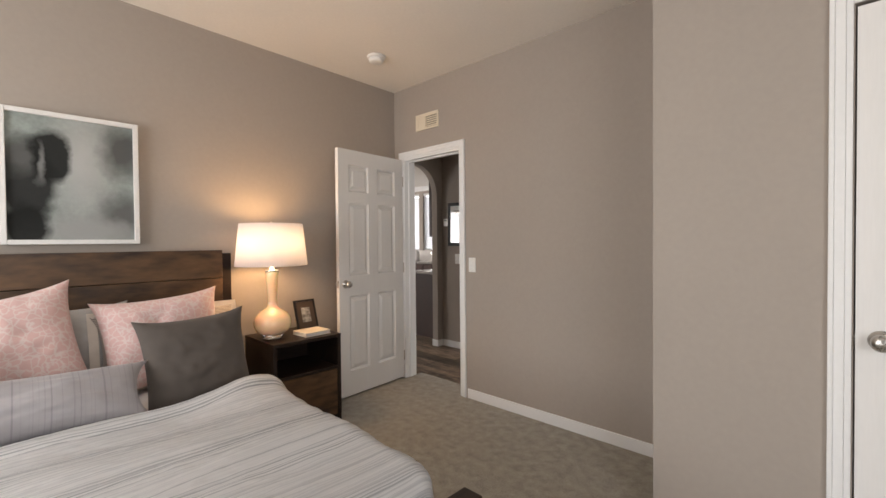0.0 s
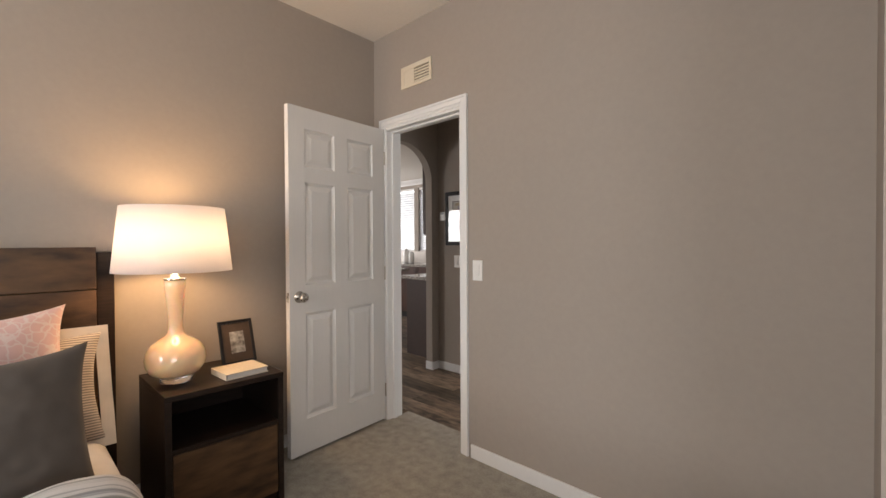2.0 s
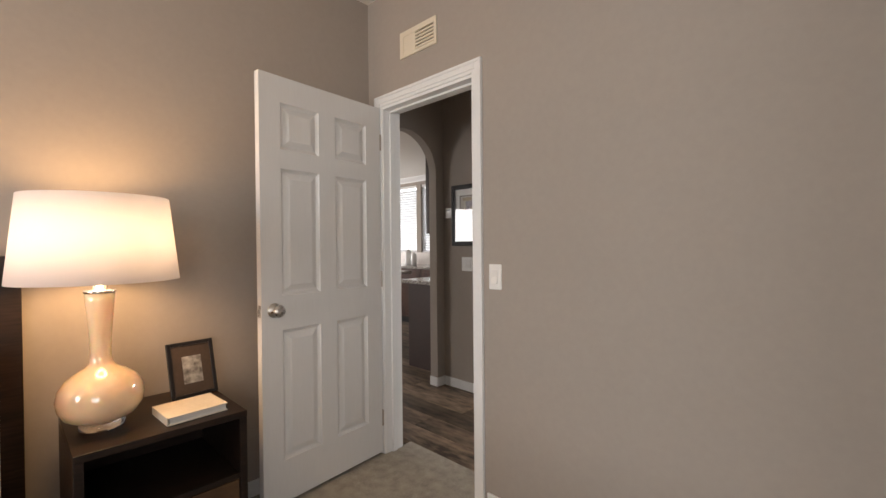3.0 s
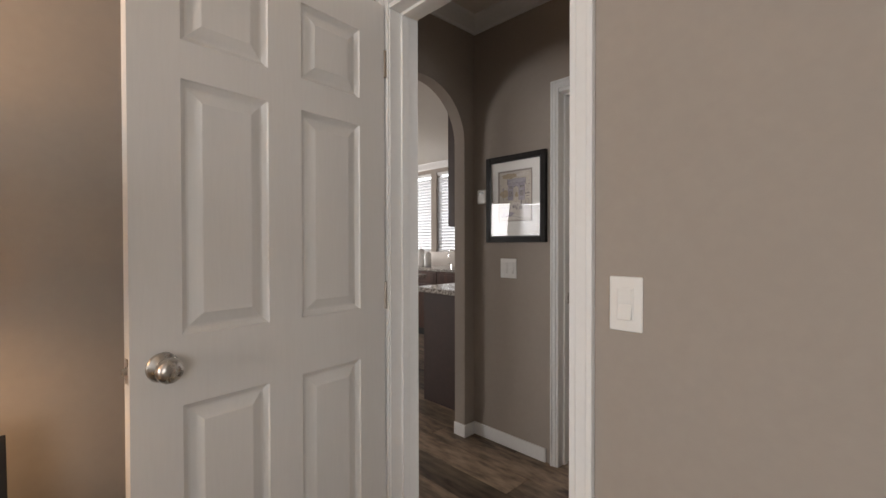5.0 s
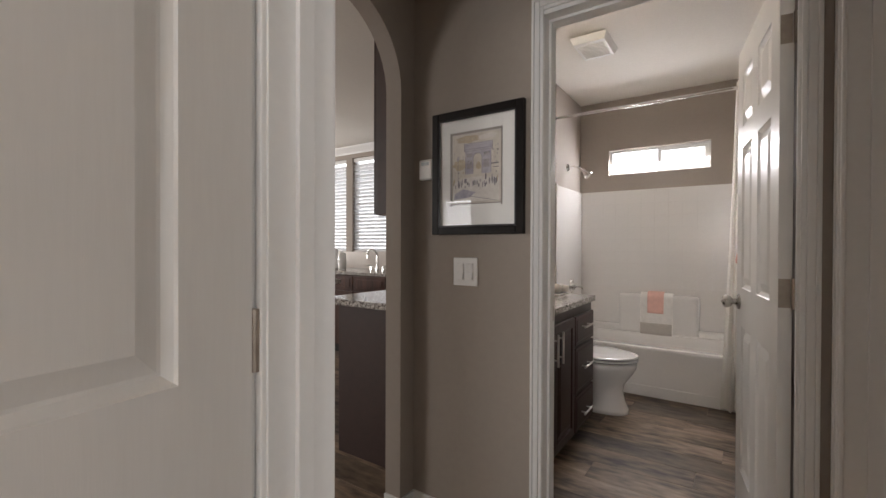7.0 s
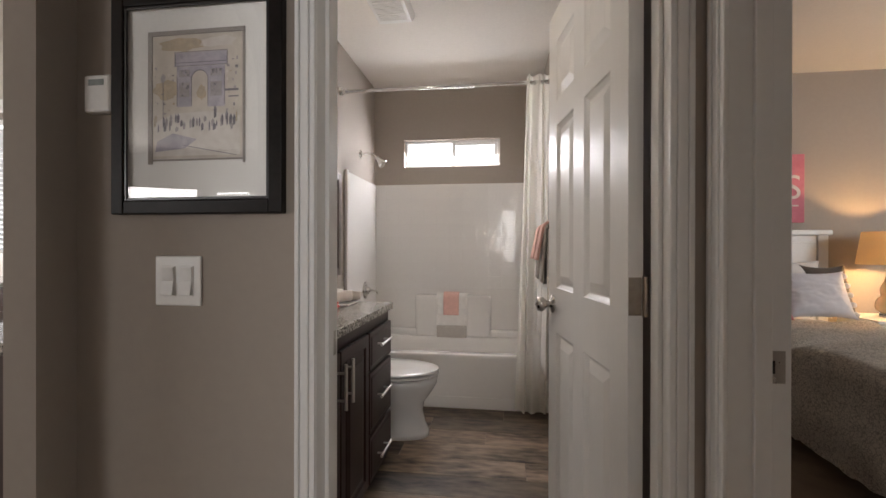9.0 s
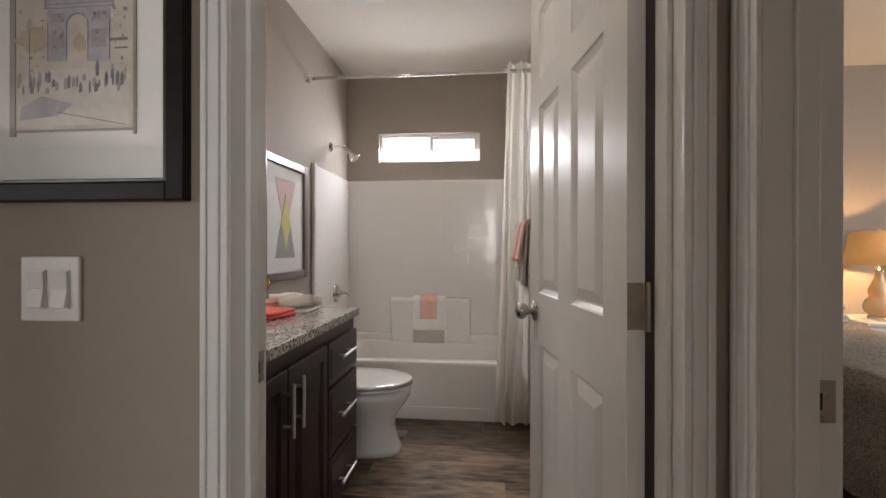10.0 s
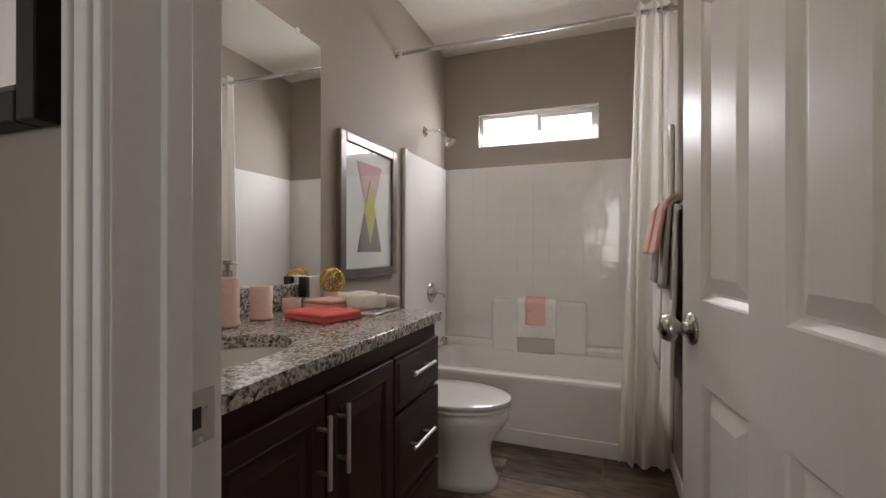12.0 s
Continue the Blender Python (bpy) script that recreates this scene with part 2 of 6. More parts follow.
# kitchen and living room
KY, KW = 5.95, (1.10, 2.26)
setting("wall_kitchen", boxes((-9.6, -6.94, KY, KY + 0.12, 0, TOP), (-6.94, -6.13, KY, KY + 0.12, 0, KW[0]), (-6.94, -6.13, KY, KY + 0.12, KW[1], TOP), (-6.13, -6.02, KY, KY + 0.12, 0, TOP),
                              (-6.02, -5.21, KY, KY + 0.12, 0, KW[0]), (-6.02, -5.21, KY, KY + 0.12, KW[1], TOP), (-5.21, BL - 0.10, KY, KY + 0.12, 0, TOP)),
        wall_paint, "greige kitchen wall with two windows over the sink", "wall")
# the west opening is assumed, cut out of view for the kitchen's added lamp
setting("wall_living_west", boxes((-9.7, -9.6, -2.1, 2.95, 0, TOP), (-9.7, -9.6, 5.05, KY + 0.12, 0, TOP), (-9.7, -9.6, 2.95, 5.05, 0, 0.85), (-9.7, -9.6, 2.95, 5.05, 2.25, TOP)), wall_paint, "greige living room wall", "wall")
setting("wall_living_south", boxes((-9.6, -8.7, -2.1, -2.0, 0, TOP), (-8.7, -8.0, -2.1, -2.0, 0, 0.9), (-8.7, -8.0, -2.1, -2.0, 2.1, TOP), (-8.0, -6.97, -2.1, -2.0, 0, TOP),
                                   (-6.97, -6.29, -2.1, -2.0, 0, 0.9), (-6.97, -6.29, -2.1, -2.0, 2.1, TOP), (-6.29, -3.34, -2.1, -2.0, 0, TOP)),
        wall_paint, "greige living room wall with two windows", "wall")


# ceilings
def slab(x0, x1, y0, y1, z0, z1):
    bm = boxes((x0, x1, y0, y1, 0, 0.1))
    for v in bm.verts:
        v.co.z += z0 + (z1 - z0) * (v.co.y - y0) / (y1 - y0)
    return bm


setting("ceiling_bedroom", slab(WX, 2.1, -2.5, YB, 2.815, 2.69), ceiling_paint, "warm white textured bedroom ceiling", "ceiling")
setting("ceiling_hall", slab(AX, HX, YB2, YH, 2.625, 2.625), ceiling_paint, "white hall ceiling with crown moulding", "ceiling")
setting("ceiling_bathroom", slab(BL, BR, YH2, BY, 2.63, 2.60), ceiling_paint, "white textured bathroom ceiling", "ceiling")
setting("ceiling_second_bedroom", slab(HX2, 2.2, YB2, 6.76, 2.72, 2.62), ceiling_paint, "white ceiling of the second bedroom", "ceiling")
setting("ceiling_kitchen", slab(-9.6, BL - 0.10, -2.0, KY, 2.75, 2.40), ceiling_paint, "white sloping kitchen ceiling", "ceiling")
setting("ceiling_kitchen_edge", slab(BL - 0.10, AX2, -2.0, YH, 2.75, 2.51), ceiling_paint, "white sloping kitchen ceiling beside the arch", "ceiling")

# floors
setting("floor_carpet", boxes((WX, 2.1, -2.42, YB, -0.05, 0.0), (D1[0], D1[1], YB, 2.715, -0.05, 0.0)), carpet, "greige cut-pile bedroom carpet", "floor")
setting("floor_second_carpet", boxes((HX2 - 0.05, 2.2, YB2, 6.76, -0.05, 0.0)), carpet_brown, "brown carpet of the second bedroom", "floor")
floor_vinyl = setting("floor_vinyl", boxes((-9.6, HX2 - 0.05, 2.715, BY, -0.06, -0.006), (-9.6, AX2, -2.0, 2.715, -0.06, -0.006)), plank_vinyl, "dark brown wood-look plank floor", "floor")
setting("ground", boxes((-400, 400, -400, 400, -0.75, -0.6)), mat("ground_soil", (0.22, 0.19, 0.14), 0.95, 0.3, 0.5, 20, 0.4, 40), "dry bare ground outside", "ground")


# trim
def board(x0, x1, y0, y1, h=0.078):
    return rbox(x0, x1, y0, y1, 0, h, 0.004)


def skirting(rows):
    for x0, x1, y0, y1 in rows:
        setting("baseboard", board(x0, x1, y0, y1), white_trim, "white painted baseboard", "baseboard")


T = 0.012
skirting([(WX, WX + T, 0.98, YB), (D1[1] + 0.06, CL_X, YB - T, YB), (CL_X - T, CL_X, CL_Y, YB - T), (CL_X - T, 0.388, CL_Y - T, CL_Y),
          (AX, D2[0] - 0.062, YH - T, YH), (AX, AX + T, 3.572, YH - T), (AX2, AX + T, 3.572 - T, 3.572), (AX, AX + T, YB2 + T, 2.71),
          (BR - T, BR, YH2 + 0.02, 5.84), (BL, BL + T, 4.95, 5.84), (HX2, HX2 + T, 3.7, 6.74), (HX2 + T, 2.2, 6.748, 6.76)])


def casing(name, lo, hi, along, face, out, top=DH, label="white painted door casing", w=0.060):
    """Stepped trim round an opening. along: 'x' or 'y'; face: the wall's plane; out: +1 or -1, the way it stands proud."""
    t = thing(name, pose(0, 0, 0), label, "door trim", "", "structure")
    steps = ((0, w * 0.3, 0.010), (w * 0.3, w * 0.76, 0.014), (w * 0.76, w, 0.018))
    for side, base in (("leg", lo), ("leg", hi), ("head", None)):
        bm = bmesh.new()
        for a, b, d in steps:
            p, q = (face, face + out * d) if out > 0 else (face - d, face)
            if side == "head":
                u0, u1, z0, z1 = lo - a, hi + a, top + a, top + b
            elif base == lo:
                u0, u1, z0, z1 = lo - b, lo - a, 0, top + b
            else:
                u0, u1, z0, z1 = hi + a, hi + b, 0, top + b
            if along == 'x':
                box(bm, u0, u1, p, q, z0, z1)
            else:
                box(bm, p, q, u0, u1, z0, z1)
        soften(bm, 0.0025, 2)
        part(side, bm, white_trim, t)
    return t


def jamb(name, lo, hi, along, f0, f1, stop_at, label="white painted door jamb"):
    t = thing(name, pose(0, 0, 0), label, "door jamb", "", "structure")
    s0, s1 = stop_at
    for u0, u1, v0, v1 in ((lo, lo + 0.016, f0, f1), (hi - 0.016, hi, f0, f1), (lo + 0.016, lo + 0.026, s0, s1), (hi - 0.026, hi - 0.016, s0, s1)):
        bm = rbox(u0, u1, v0, v1, 0, DH - 0.017, 0.0015) if along == 'x' else rbox(v0, v1, u0, u1, 0, DH - 0.017, 0.0015)
        part("side_board" if v0 == f0 else "stop", bm, white_trim, t)
    bm = boxes((lo, hi, f0, f1, DH - 0.016, DH), (lo + 0.016, hi - 0.016, s0, s1, DH - 0.027, DH - 0.0165)) if along == 'x' else \
        boxes((f0, f1, lo, hi, DH - 0.016, DH), (s0, s1, lo + 0.016, hi - 0.016, DH - 0.027, DH - 0.0165))
    part("head_board", bm, white_trim, t)
    return t


casing("door_casing_1", D1[0] + 0.012, D1[1] - 0.018, 'x', YB, -1)
casing("door_casing_1_hall", D1[0] + 0.012, D1[1] - 0.018, 'x', YB2, 1)
jamb("door_jamb_1", D1[0], D1[1], 'x', YB - 0.002, YB2 + 0.002, (YB + 0.045, YB + 0.075))
casing("door_casing_2", D2[0] + 0.015, D2[1] - 0.022, 'x', YH, -1, w=0.044)
jamb("door_jamb_2", D2[0], D2[1], 'x', YH - 0.002, YH2 + 0.002, (YH + 0.045, YH + 0.075))
casing("door_casing_3", D3[0] + 0.004, D3[1] - 0.026, 'y', HX, -1, w=0.050)
jamb("door_jamb_3", D3[0], D3[1], 'y', HX - 0.002, HX2 + 0.002, (HX + 0.045, HX + 0.075))
casing("closet_casing", 0.447, 1.217, 'x', CL_Y, -1, label="white painted closet door casing")


# doors
def leaf_mesh(w, h, thick):
    """A six-panel moulded leaf, x from 0 to w, y from 0 to thick."""
    bm = bmesh.new()
    xs = [0, 0.105, w / 2 - 0.05, w / 2 + 0.05, w - 0.105, w]
    zs = [0, 0.20, 0.82, 0.985, 1.585, 1.675, 1.895, h]
    grid = {}
    for side, y in ((0, 0.0), (1, thick)):
        for i, x in enumerate(xs):
            for k, z in enumerate(zs):
                grid[side, i, k] = bm.verts.new((x, y, z))
    panels = []
    for side in (0, 1):
        for i in range(5):
            for k in range(7):
                q = [grid[side, i, k], grid[side, i + 1, k], grid[side, i + 1, k + 1], grid[side, i, k + 1]]
                f = bm.faces.new(q if side == 0 else list(reversed(q)))
                if i in (1, 3) and k in (1, 3, 5):
                    panels.append(f)
    for i in range(5):
        for k in (0, 7):
            q = [grid[0, i, k], grid[1, i, k], grid[1, i + 1, k], grid[0, i + 1, k]]
            bm.faces.new(q)
    for k in range(7):
        for i in (0, 5):
            q = [grid[0, i, k], grid[0, i, k + 1], grid[1, i, k + 1], grid[1, i, k]]
            bm.faces.new(q)
    bmesh.ops.recalc_face_normals(bm, faces=bm.faces)
    for step, depth in ((0.003, -0.005), (0.011, -0.008), (0.005, 0.0), (0.026, 0.0105), (0.003, 0.001)):
        bmesh.ops.inset_individual(bm, faces=panels, thickness=step, depth=depth, use_even_offset=True)
    return bm


def knob(parent, x, y, z, out):
    """A round lever-less door knob on a rose, standing out along y."""
    k = part("door_knob", lathe([(0.033, 0), (0.034, 0.004), (0.030, 0.009), (0.013, 0.012), (0.012, 0.024), (0.020, 0.031), (0.0275, 0.040), (0.0285, 0.050), (0.024, 0.060), (0.012, 0.065), (0.002, 0.066)], 28),
             steel, parent, "brushed nickel door knob", True)
    k.matrix_basis = pose(x, y, z, -90 if out > 0 else 90)
    part("key_button", lathe([(0.0045, 0), (0.0045, 0.003), (0.001, 0.0035)], 12), steel, k).matrix_basis = pose(0, 0, 0.066)
    return k


def hinges(parent, x, y, thick, front=False):
    for z in (0.20, 1.02, 1.82):
        bm = boxes((x - 0.001, x + 0.001, y + 0.004, y + thick - 0.001, z - 0.044, z + 0.044))
        yk = y + thick - 0.002 if front else y - 0.003
        tube(bm, (x - 0.007, yk, z - 0.046), (x - 0.007, yk, z + 0.046), 0.0068, 12)
        part("hinge", bm, aged_nickel, parent, "brushed nickel butt hinge")


def door(name, m, w, label, knob_z=0.92, thick=0.035, h=2.018, front=False):
    d = thing(name, m, label, "door", "", "structure")
    part("leaf", leaf_mesh(w, h, thick), door_paint, d)
    knob(d, w - 0.062, 0, knob_z, -1)
    knob(d, w - 0.062, thick, knob_z, 1)
    bm = rbox(w - 0.001, w + 0.001, 0.006, thick - 0.006, knob_z - 0.028, knob_z + 0.028, 0.0008)
    tube(bm, (w, thick / 2, knob_z), (w + 0.009, thick / 2, knob_z), 0.008, 10)
    part("latch", bm, steel, d, "brushed nickel latch")
    hinges(d, 0, 0, thick, front)
    return d


door("door_1", pose(-2.612, 2.490, 0.016, 0, 0, -83.9) @ pose(0, -0.035, 0), 0.741, "white six-panel door standing open into the bedroom", front=True)
door("door_2", pose(-1.934, 3.797, 0.014, 0, 0, 98.6) @ pose(0, -0.035, 0), 0.705, "white six-panel bathroom door standing open")
door("closet_door", pose(1.208, CL_Y + 0.03, 0.014, 0, 0, 180), 0.752, "white six-panel closet door, closed", 0.93)

# crown moulding of the hall
def crown(x0, x1, y, z, out):
    bm = bmesh.new()
    prof = [(0, 0), (0, -0.088), (0.008, -0.088), (0.012, -0.070), (0.030, -0.050), (0.048, -0.030), (0.062, -0.014), (0.066, 0)]
    ends = [[bm.verts.new((x, y + out * a, z + b)) for a, b in prof] for x in (x0, x1)]
    n = len(prof)
    for i in range(n):
        bm.faces.new((ends[0][i], ends[0][(i + 1) % n], ends[1][(i + 1) % n], ends[1][i]))
    bm.faces.new(ends[0]), bm.faces.new(list(reversed(ends[1])))
    return bm


setting("crown_moulding", crown(AX, HX, YH, 2.625, -1), white_trim, "white crown moulding round the hall ceiling", "trim")
bm = crown(0, YH - YB2, 0, 0, -1)
setting("crown_moulding", bm, white_trim, "white crown moulding round the hall ceiling", "trim").matrix_basis = pose(AX, YB2, 2.625, 0, 0, 90)
setting("crown_moulding", crown(-9.6, BL - 0.1, KY, 2.40, -1), white_trim, "white crown moulding over the kitchen windows", "trim")

# ---- first bedroom: fabrics ----
def fabric(name, base, second, kind, scale, rough=0.9, bump=0.25, weave=900.0, sheen=0.2, use_uv=False, width=0.3):
    """Woven cloth. kind: 'lines' (stripes across u), 'rings' (a cell pattern), 'spots' (a mottled print), 'plain'."""
    m = bpy.data.materials.new(name)
    m.use_nodes = True
    N, L = m.node_tree.nodes, m.node_tree.links
    b = N["Principled BSDF"]
    b.inputs["Roughness"].default_value, b.inputs["Sheen Weight"].default_value = rough, sheen
    b.inputs["Specular IOR Level"].default_value = 0.2
    tc = N.new("ShaderNodeTexCoord")
    co = tc.outputs["UV" if use_uv else "Object"]
    ramp = N.new("ShaderNodeValToRGB")
    ramp.color_ramp.elements[0].color, ramp.color_ramp.elements[1].color = (*base, 1), (*second, 1)
    if kind == 'lines':
        mp, t = N.new("ShaderNodeMapping"), N.new("ShaderNodeTexNoise")
        mp.inputs["Scale"].default_value = (scale, 0.12, 0.12) if use_uv else (0.4, scale, 0.4)
        t.inputs["Scale"].default_value, t.inputs["Detail"].default_value = 1.0, 4
        L.new(co, mp.inputs[0]), L.new(mp.outputs[0], t.inputs["Vector"])
        ramp.color_ramp.elements[0].position, ramp.color_ramp.elements[1].position = 0.55, 0.55 + width
        L.new(t.outputs[0], ramp.inputs[0])
    elif kind == 'ticking':
        t = N.new("ShaderNodeTexWave")
        t.wave_type, t.bands_direction = 'BANDS', 'Z' if not use_uv else 'X'
        t.inputs["Scale"].default_value, t.inputs["Distortion"].default_value = scale, 0.3
        ramp.color_ramp.elements[0].position, ramp.color_ramp.elements[1].position = 0.45, 0.6
        L.new(co, t.inputs["Vector"]), L.new(t.outputs[0], ramp.inputs[0])
    elif kind in ('rings', 'spots'):
        t = N.new("ShaderNodeTexVoronoi")
        t.feature = 'DISTANCE_TO_EDGE' if kind == 'rings' else 'F1'
        t.inputs["Scale"].default_value = scale
        warp, add = N.new("ShaderNodeTexNoise"), N.new("ShaderNodeMixRGB")
        warp.inputs["Scale"].default_value = scale * 0.5
        add.inputs[0].default_value = 0.06
        L.new(co, warp.inputs["Vector"]), L.new(co, add.inputs[1]), L.new(warp.outputs["Color"], add.inputs[2])
        L.new(add.outputs[0], t.inputs["Vector"])
        ramp.color_ramp.elements[0].position, ramp.color_ramp.elements[1].position = (0.16, 0.05) if kind == 'rings' else (0.25, 0.5)
        if kind == 'rings':
            ramp.color_ramp.elements[0].position, ramp.color_ramp.elements[1].position = 0.03, 0.11
            ramp.color_ramp.elements[0].color, ramp.color_ramp.elements[1].color = (*second, 1), (*base, 1)
        L.new(t.outputs["Distance"], ramp.inputs[0])
    else:
        t = N.new("ShaderNodeTexNoise")
        t.inputs["Scale"].default_value = scale
        L.new(co, t.inputs["Vector"]), L.new(t.outputs[0], ramp.inputs[0])
    shade, mul = N.new("ShaderNodeTexNoise"), N.new("ShaderNodeMixRGB")
    shade.inputs["Scale"].default_value, shade.inputs["Detail"].default_value = 14, 4
    mul.blend_type, mul.inputs[0].default_value = 'MULTIPLY', 0.25
    L.new(tc.outputs["Object"], shade.inputs["Vector"])
    L.new(ramp.outputs[0], mul.inputs[1]), L.new(shade.outputs[0], mul.inputs[2])
    L.new(mul.outputs[0], b.inputs["Base Color"])
    wv, bp = N.new("ShaderNodeTexNoise"), N.new("ShaderNodeBump")
    wv.inputs["Scale"].default_value = weave
    bp.inputs["Strength"].default_value, bp.inputs["Distance"].default_value = bump, 0.002
    L.new(tc.outputs["Object"], wv.inputs["Vector"])
    L.new(wv.outputs[0], bp.inputs["Height"]), L.new(bp.outputs[0], b.inputs["Normal"])
    return m


pink_print = fabric("pink_print", (0.74, 0.50, 0.465), (0.78, 0.65, 0.61), 'rings', 33)
grey_velvet = fabric("grey_velvet", (0.118, 0.101, 0.088), (0.104, 0.089, 0.078), 'plain', 4, 0.9, 0.1, 500, 0.08)
grey_satin = fabric("grey_satin", (0.44, 0.42, 0.43), (0.33, 0.315, 0.325), 'lines', 90, 0.42, 0.1, 600, 0.2, width=0.10)
pale_cotton = fabric("pale_cotton", (0.50, 0.48, 0.45), (0.44, 0.42, 0.40), 'plain', 10)
ticking = fabric("ticking", (0.62, 0.54, 0.46), (0.26, 0.23, 0.22), 'ticking', 32)
cream_cotton = fabric("cream_cotton", (0.76, 0.69, 0.60), (0.70, 0.63, 0.55), 'plain', 12)
white_sheet = fabric("white_sheet", (0.78, 0.76, 0.74), (0.72, 0.70, 0.68), 'plain', 10)


def striped_cotton(name, base, line):
    """Washed cotton with hair-thin woven stripes, gathered here and there into darker groups."""
    m = bpy.data.materials.new(name)
    m.use_nodes = True
    N, L = m.node_tree.nodes, m.node_tree.links
    b = N["Principled BSDF"]
    b.inputs["Roughness"].default_value, b.inputs["Sheen Weight"].default_value = 0.92, 0.15
    b.inputs["Specular IOR Level"].default_value = 0.15
    tc = N.new("ShaderNodeTexCoord")
    levels = []
    for across, along, low, high in ((120.0, 0.25, 0.47, 0.62), (8.0, 0.05, 0.50, 0.60), (48.0, 0.2, 0.54, 0.66)):
        mp, t, mr = N.new("ShaderNodeMapping"), N.new("ShaderNodeTexNoise"), N.new("ShaderNodeMapRange")
        mp.inputs["Scale"].default_value = (across, along, 1)
        t.inputs["Scale"].default_value, t.inputs["Detail"].default_value = 1.0, 2
        mr.inputs["From Min"].default_value, mr.inputs["From Max"].default_value = low, high
        L.new(tc.outputs["UV"], mp.inputs[0]), L.new(mp.outputs[0], t.inputs["Vector"]), L.new(t.outputs[0], mr.inputs[0])
        levels.append(mr.outputs[0])
    fine, group, mid = levels
    gain, mul, half, add = (N.new("ShaderNodeMath") for _ in range(4))
    gain.operation, gain.inputs[1].default_value, gain.inputs[2].default_value = 'MULTIPLY_ADD', 0.62, 0.34
    L.new(group, gain.inputs[0])
    mul.operation = 'MULTIPLY'
    L.new(gain.outputs[0], mul.inputs[0]), L.new(fine, mul.inputs[1])
    half.operation, half.inputs[1].default_value = 'MULTIPLY', 0.26
    L.new(mid, half.inputs[0])
    add.operation, add.use_clamp = 'ADD', True
    L.new(mul.outputs[0], add.inputs[0]), L.new(half.outputs[0], add.inputs[1])
    mix = N.new("ShaderNodeMixRGB")
    mix.inputs[1].default_value, mix.inputs[2].default_value = (*base, 1), (*line, 1)
    L.new(add.outputs[0], mix.inputs[0]), L.new(mix.outputs[0], b.inputs["Base Color"])
    mp, wv, bp = N.new("ShaderNodeMapping"), N.new("ShaderNodeTexNoise"), N.new("ShaderNodeBump")
    mp.inputs["Scale"].default_value = (110, 14, 1)
    wv.inputs["Scale"].default_value, wv.inputs["Detail"].default_value = 1.0, 4
    bp.inputs["Strength"].default_value, bp.inputs["Distance"].default_value = 0.35, 0.003
    L.new(tc.outputs["UV"], mp.inputs[0]), L.new(mp.outputs[0], wv.inputs["Vector"])
    L.new(wv.outputs[0], bp.inputs["Height"]), L.new(bp.outputs[0], b.inputs["Normal"])
    return m


duvet_cloth = striped_cotton("duvet_cloth", (0.90, 0.89, 0.88), (0.36, 0.365, 0.38))
walnut = mat("walnut", (0.120, 0.066, 0.032), 0.42, 0.6, 1.3, 8, 0.08, 40, stretch=(3, 0.9, 3.2), dark=(0.022, 0.013, 0.008), by_object=0.18, spec=0.35)


# ---- bed ----
BED0, BED1 = -0.76, 0.905
bed = thing("bed", pose(-1.55, 0.08, 0), "dark-stained plank bed frame with a tall wooden headboard", "bed")


def local(bm, ob):
    bmesh.ops.translate(bm, verts=bm.verts, vec=-ob.location)
    return bm


for z0, z1 in ((0.36, 0.575), (0.578, 0.80), (0.803, 1.045), (1.048, 1.232)):
    part("headboard_plank", local(rbox(-2.668, -2.625 - (0.004 if z0 == 0.803 else 0), BED0 - 0.02, 0.908, z0, z1, 0.003), bed), walnut, bed)
for y in (-0.83, 0.912):
    part("headboard_post", local(rbox(-2.722, -2.668, y, y + 0.066, 0, 1.21, 0.003), bed), dark_wood, bed)
for y in (BED0 - 0.02, BED1):
    part("side_rail", local(rbox(-2.66, -0.50, y, y + 0.028, 0.14, 0.34, 0.003), bed), dark_wood, bed)
part("foot_board", local(rbox(-0.505, -0.425, BED0 - 0.03, 0.955, 0.12, 0.435, 0.004), bed), dark_wood, bed)
for y in (BED0 - 0.03, 0.895):
    part("leg", local(rbox(-0.495, -0.435, y, y + 0.06, 0, 0.12, 0.003), bed), dark_wood, bed)
part("slat_base", local(boxes((-2.62, -0.51, BED0 + 0.01, BED1, 0.26, 0.30)), bed), dark_wood, bed)

mattress = part("mattress", rbox(-2.615, -0.575, BED0 + 0.012, BED1 - 0.012, 0.30, 0.495, 0.06, 5), white_sheet, None, "", True)
tagged(mattress, "white mattress with a fitted sheet on the bed frame", "mattress")


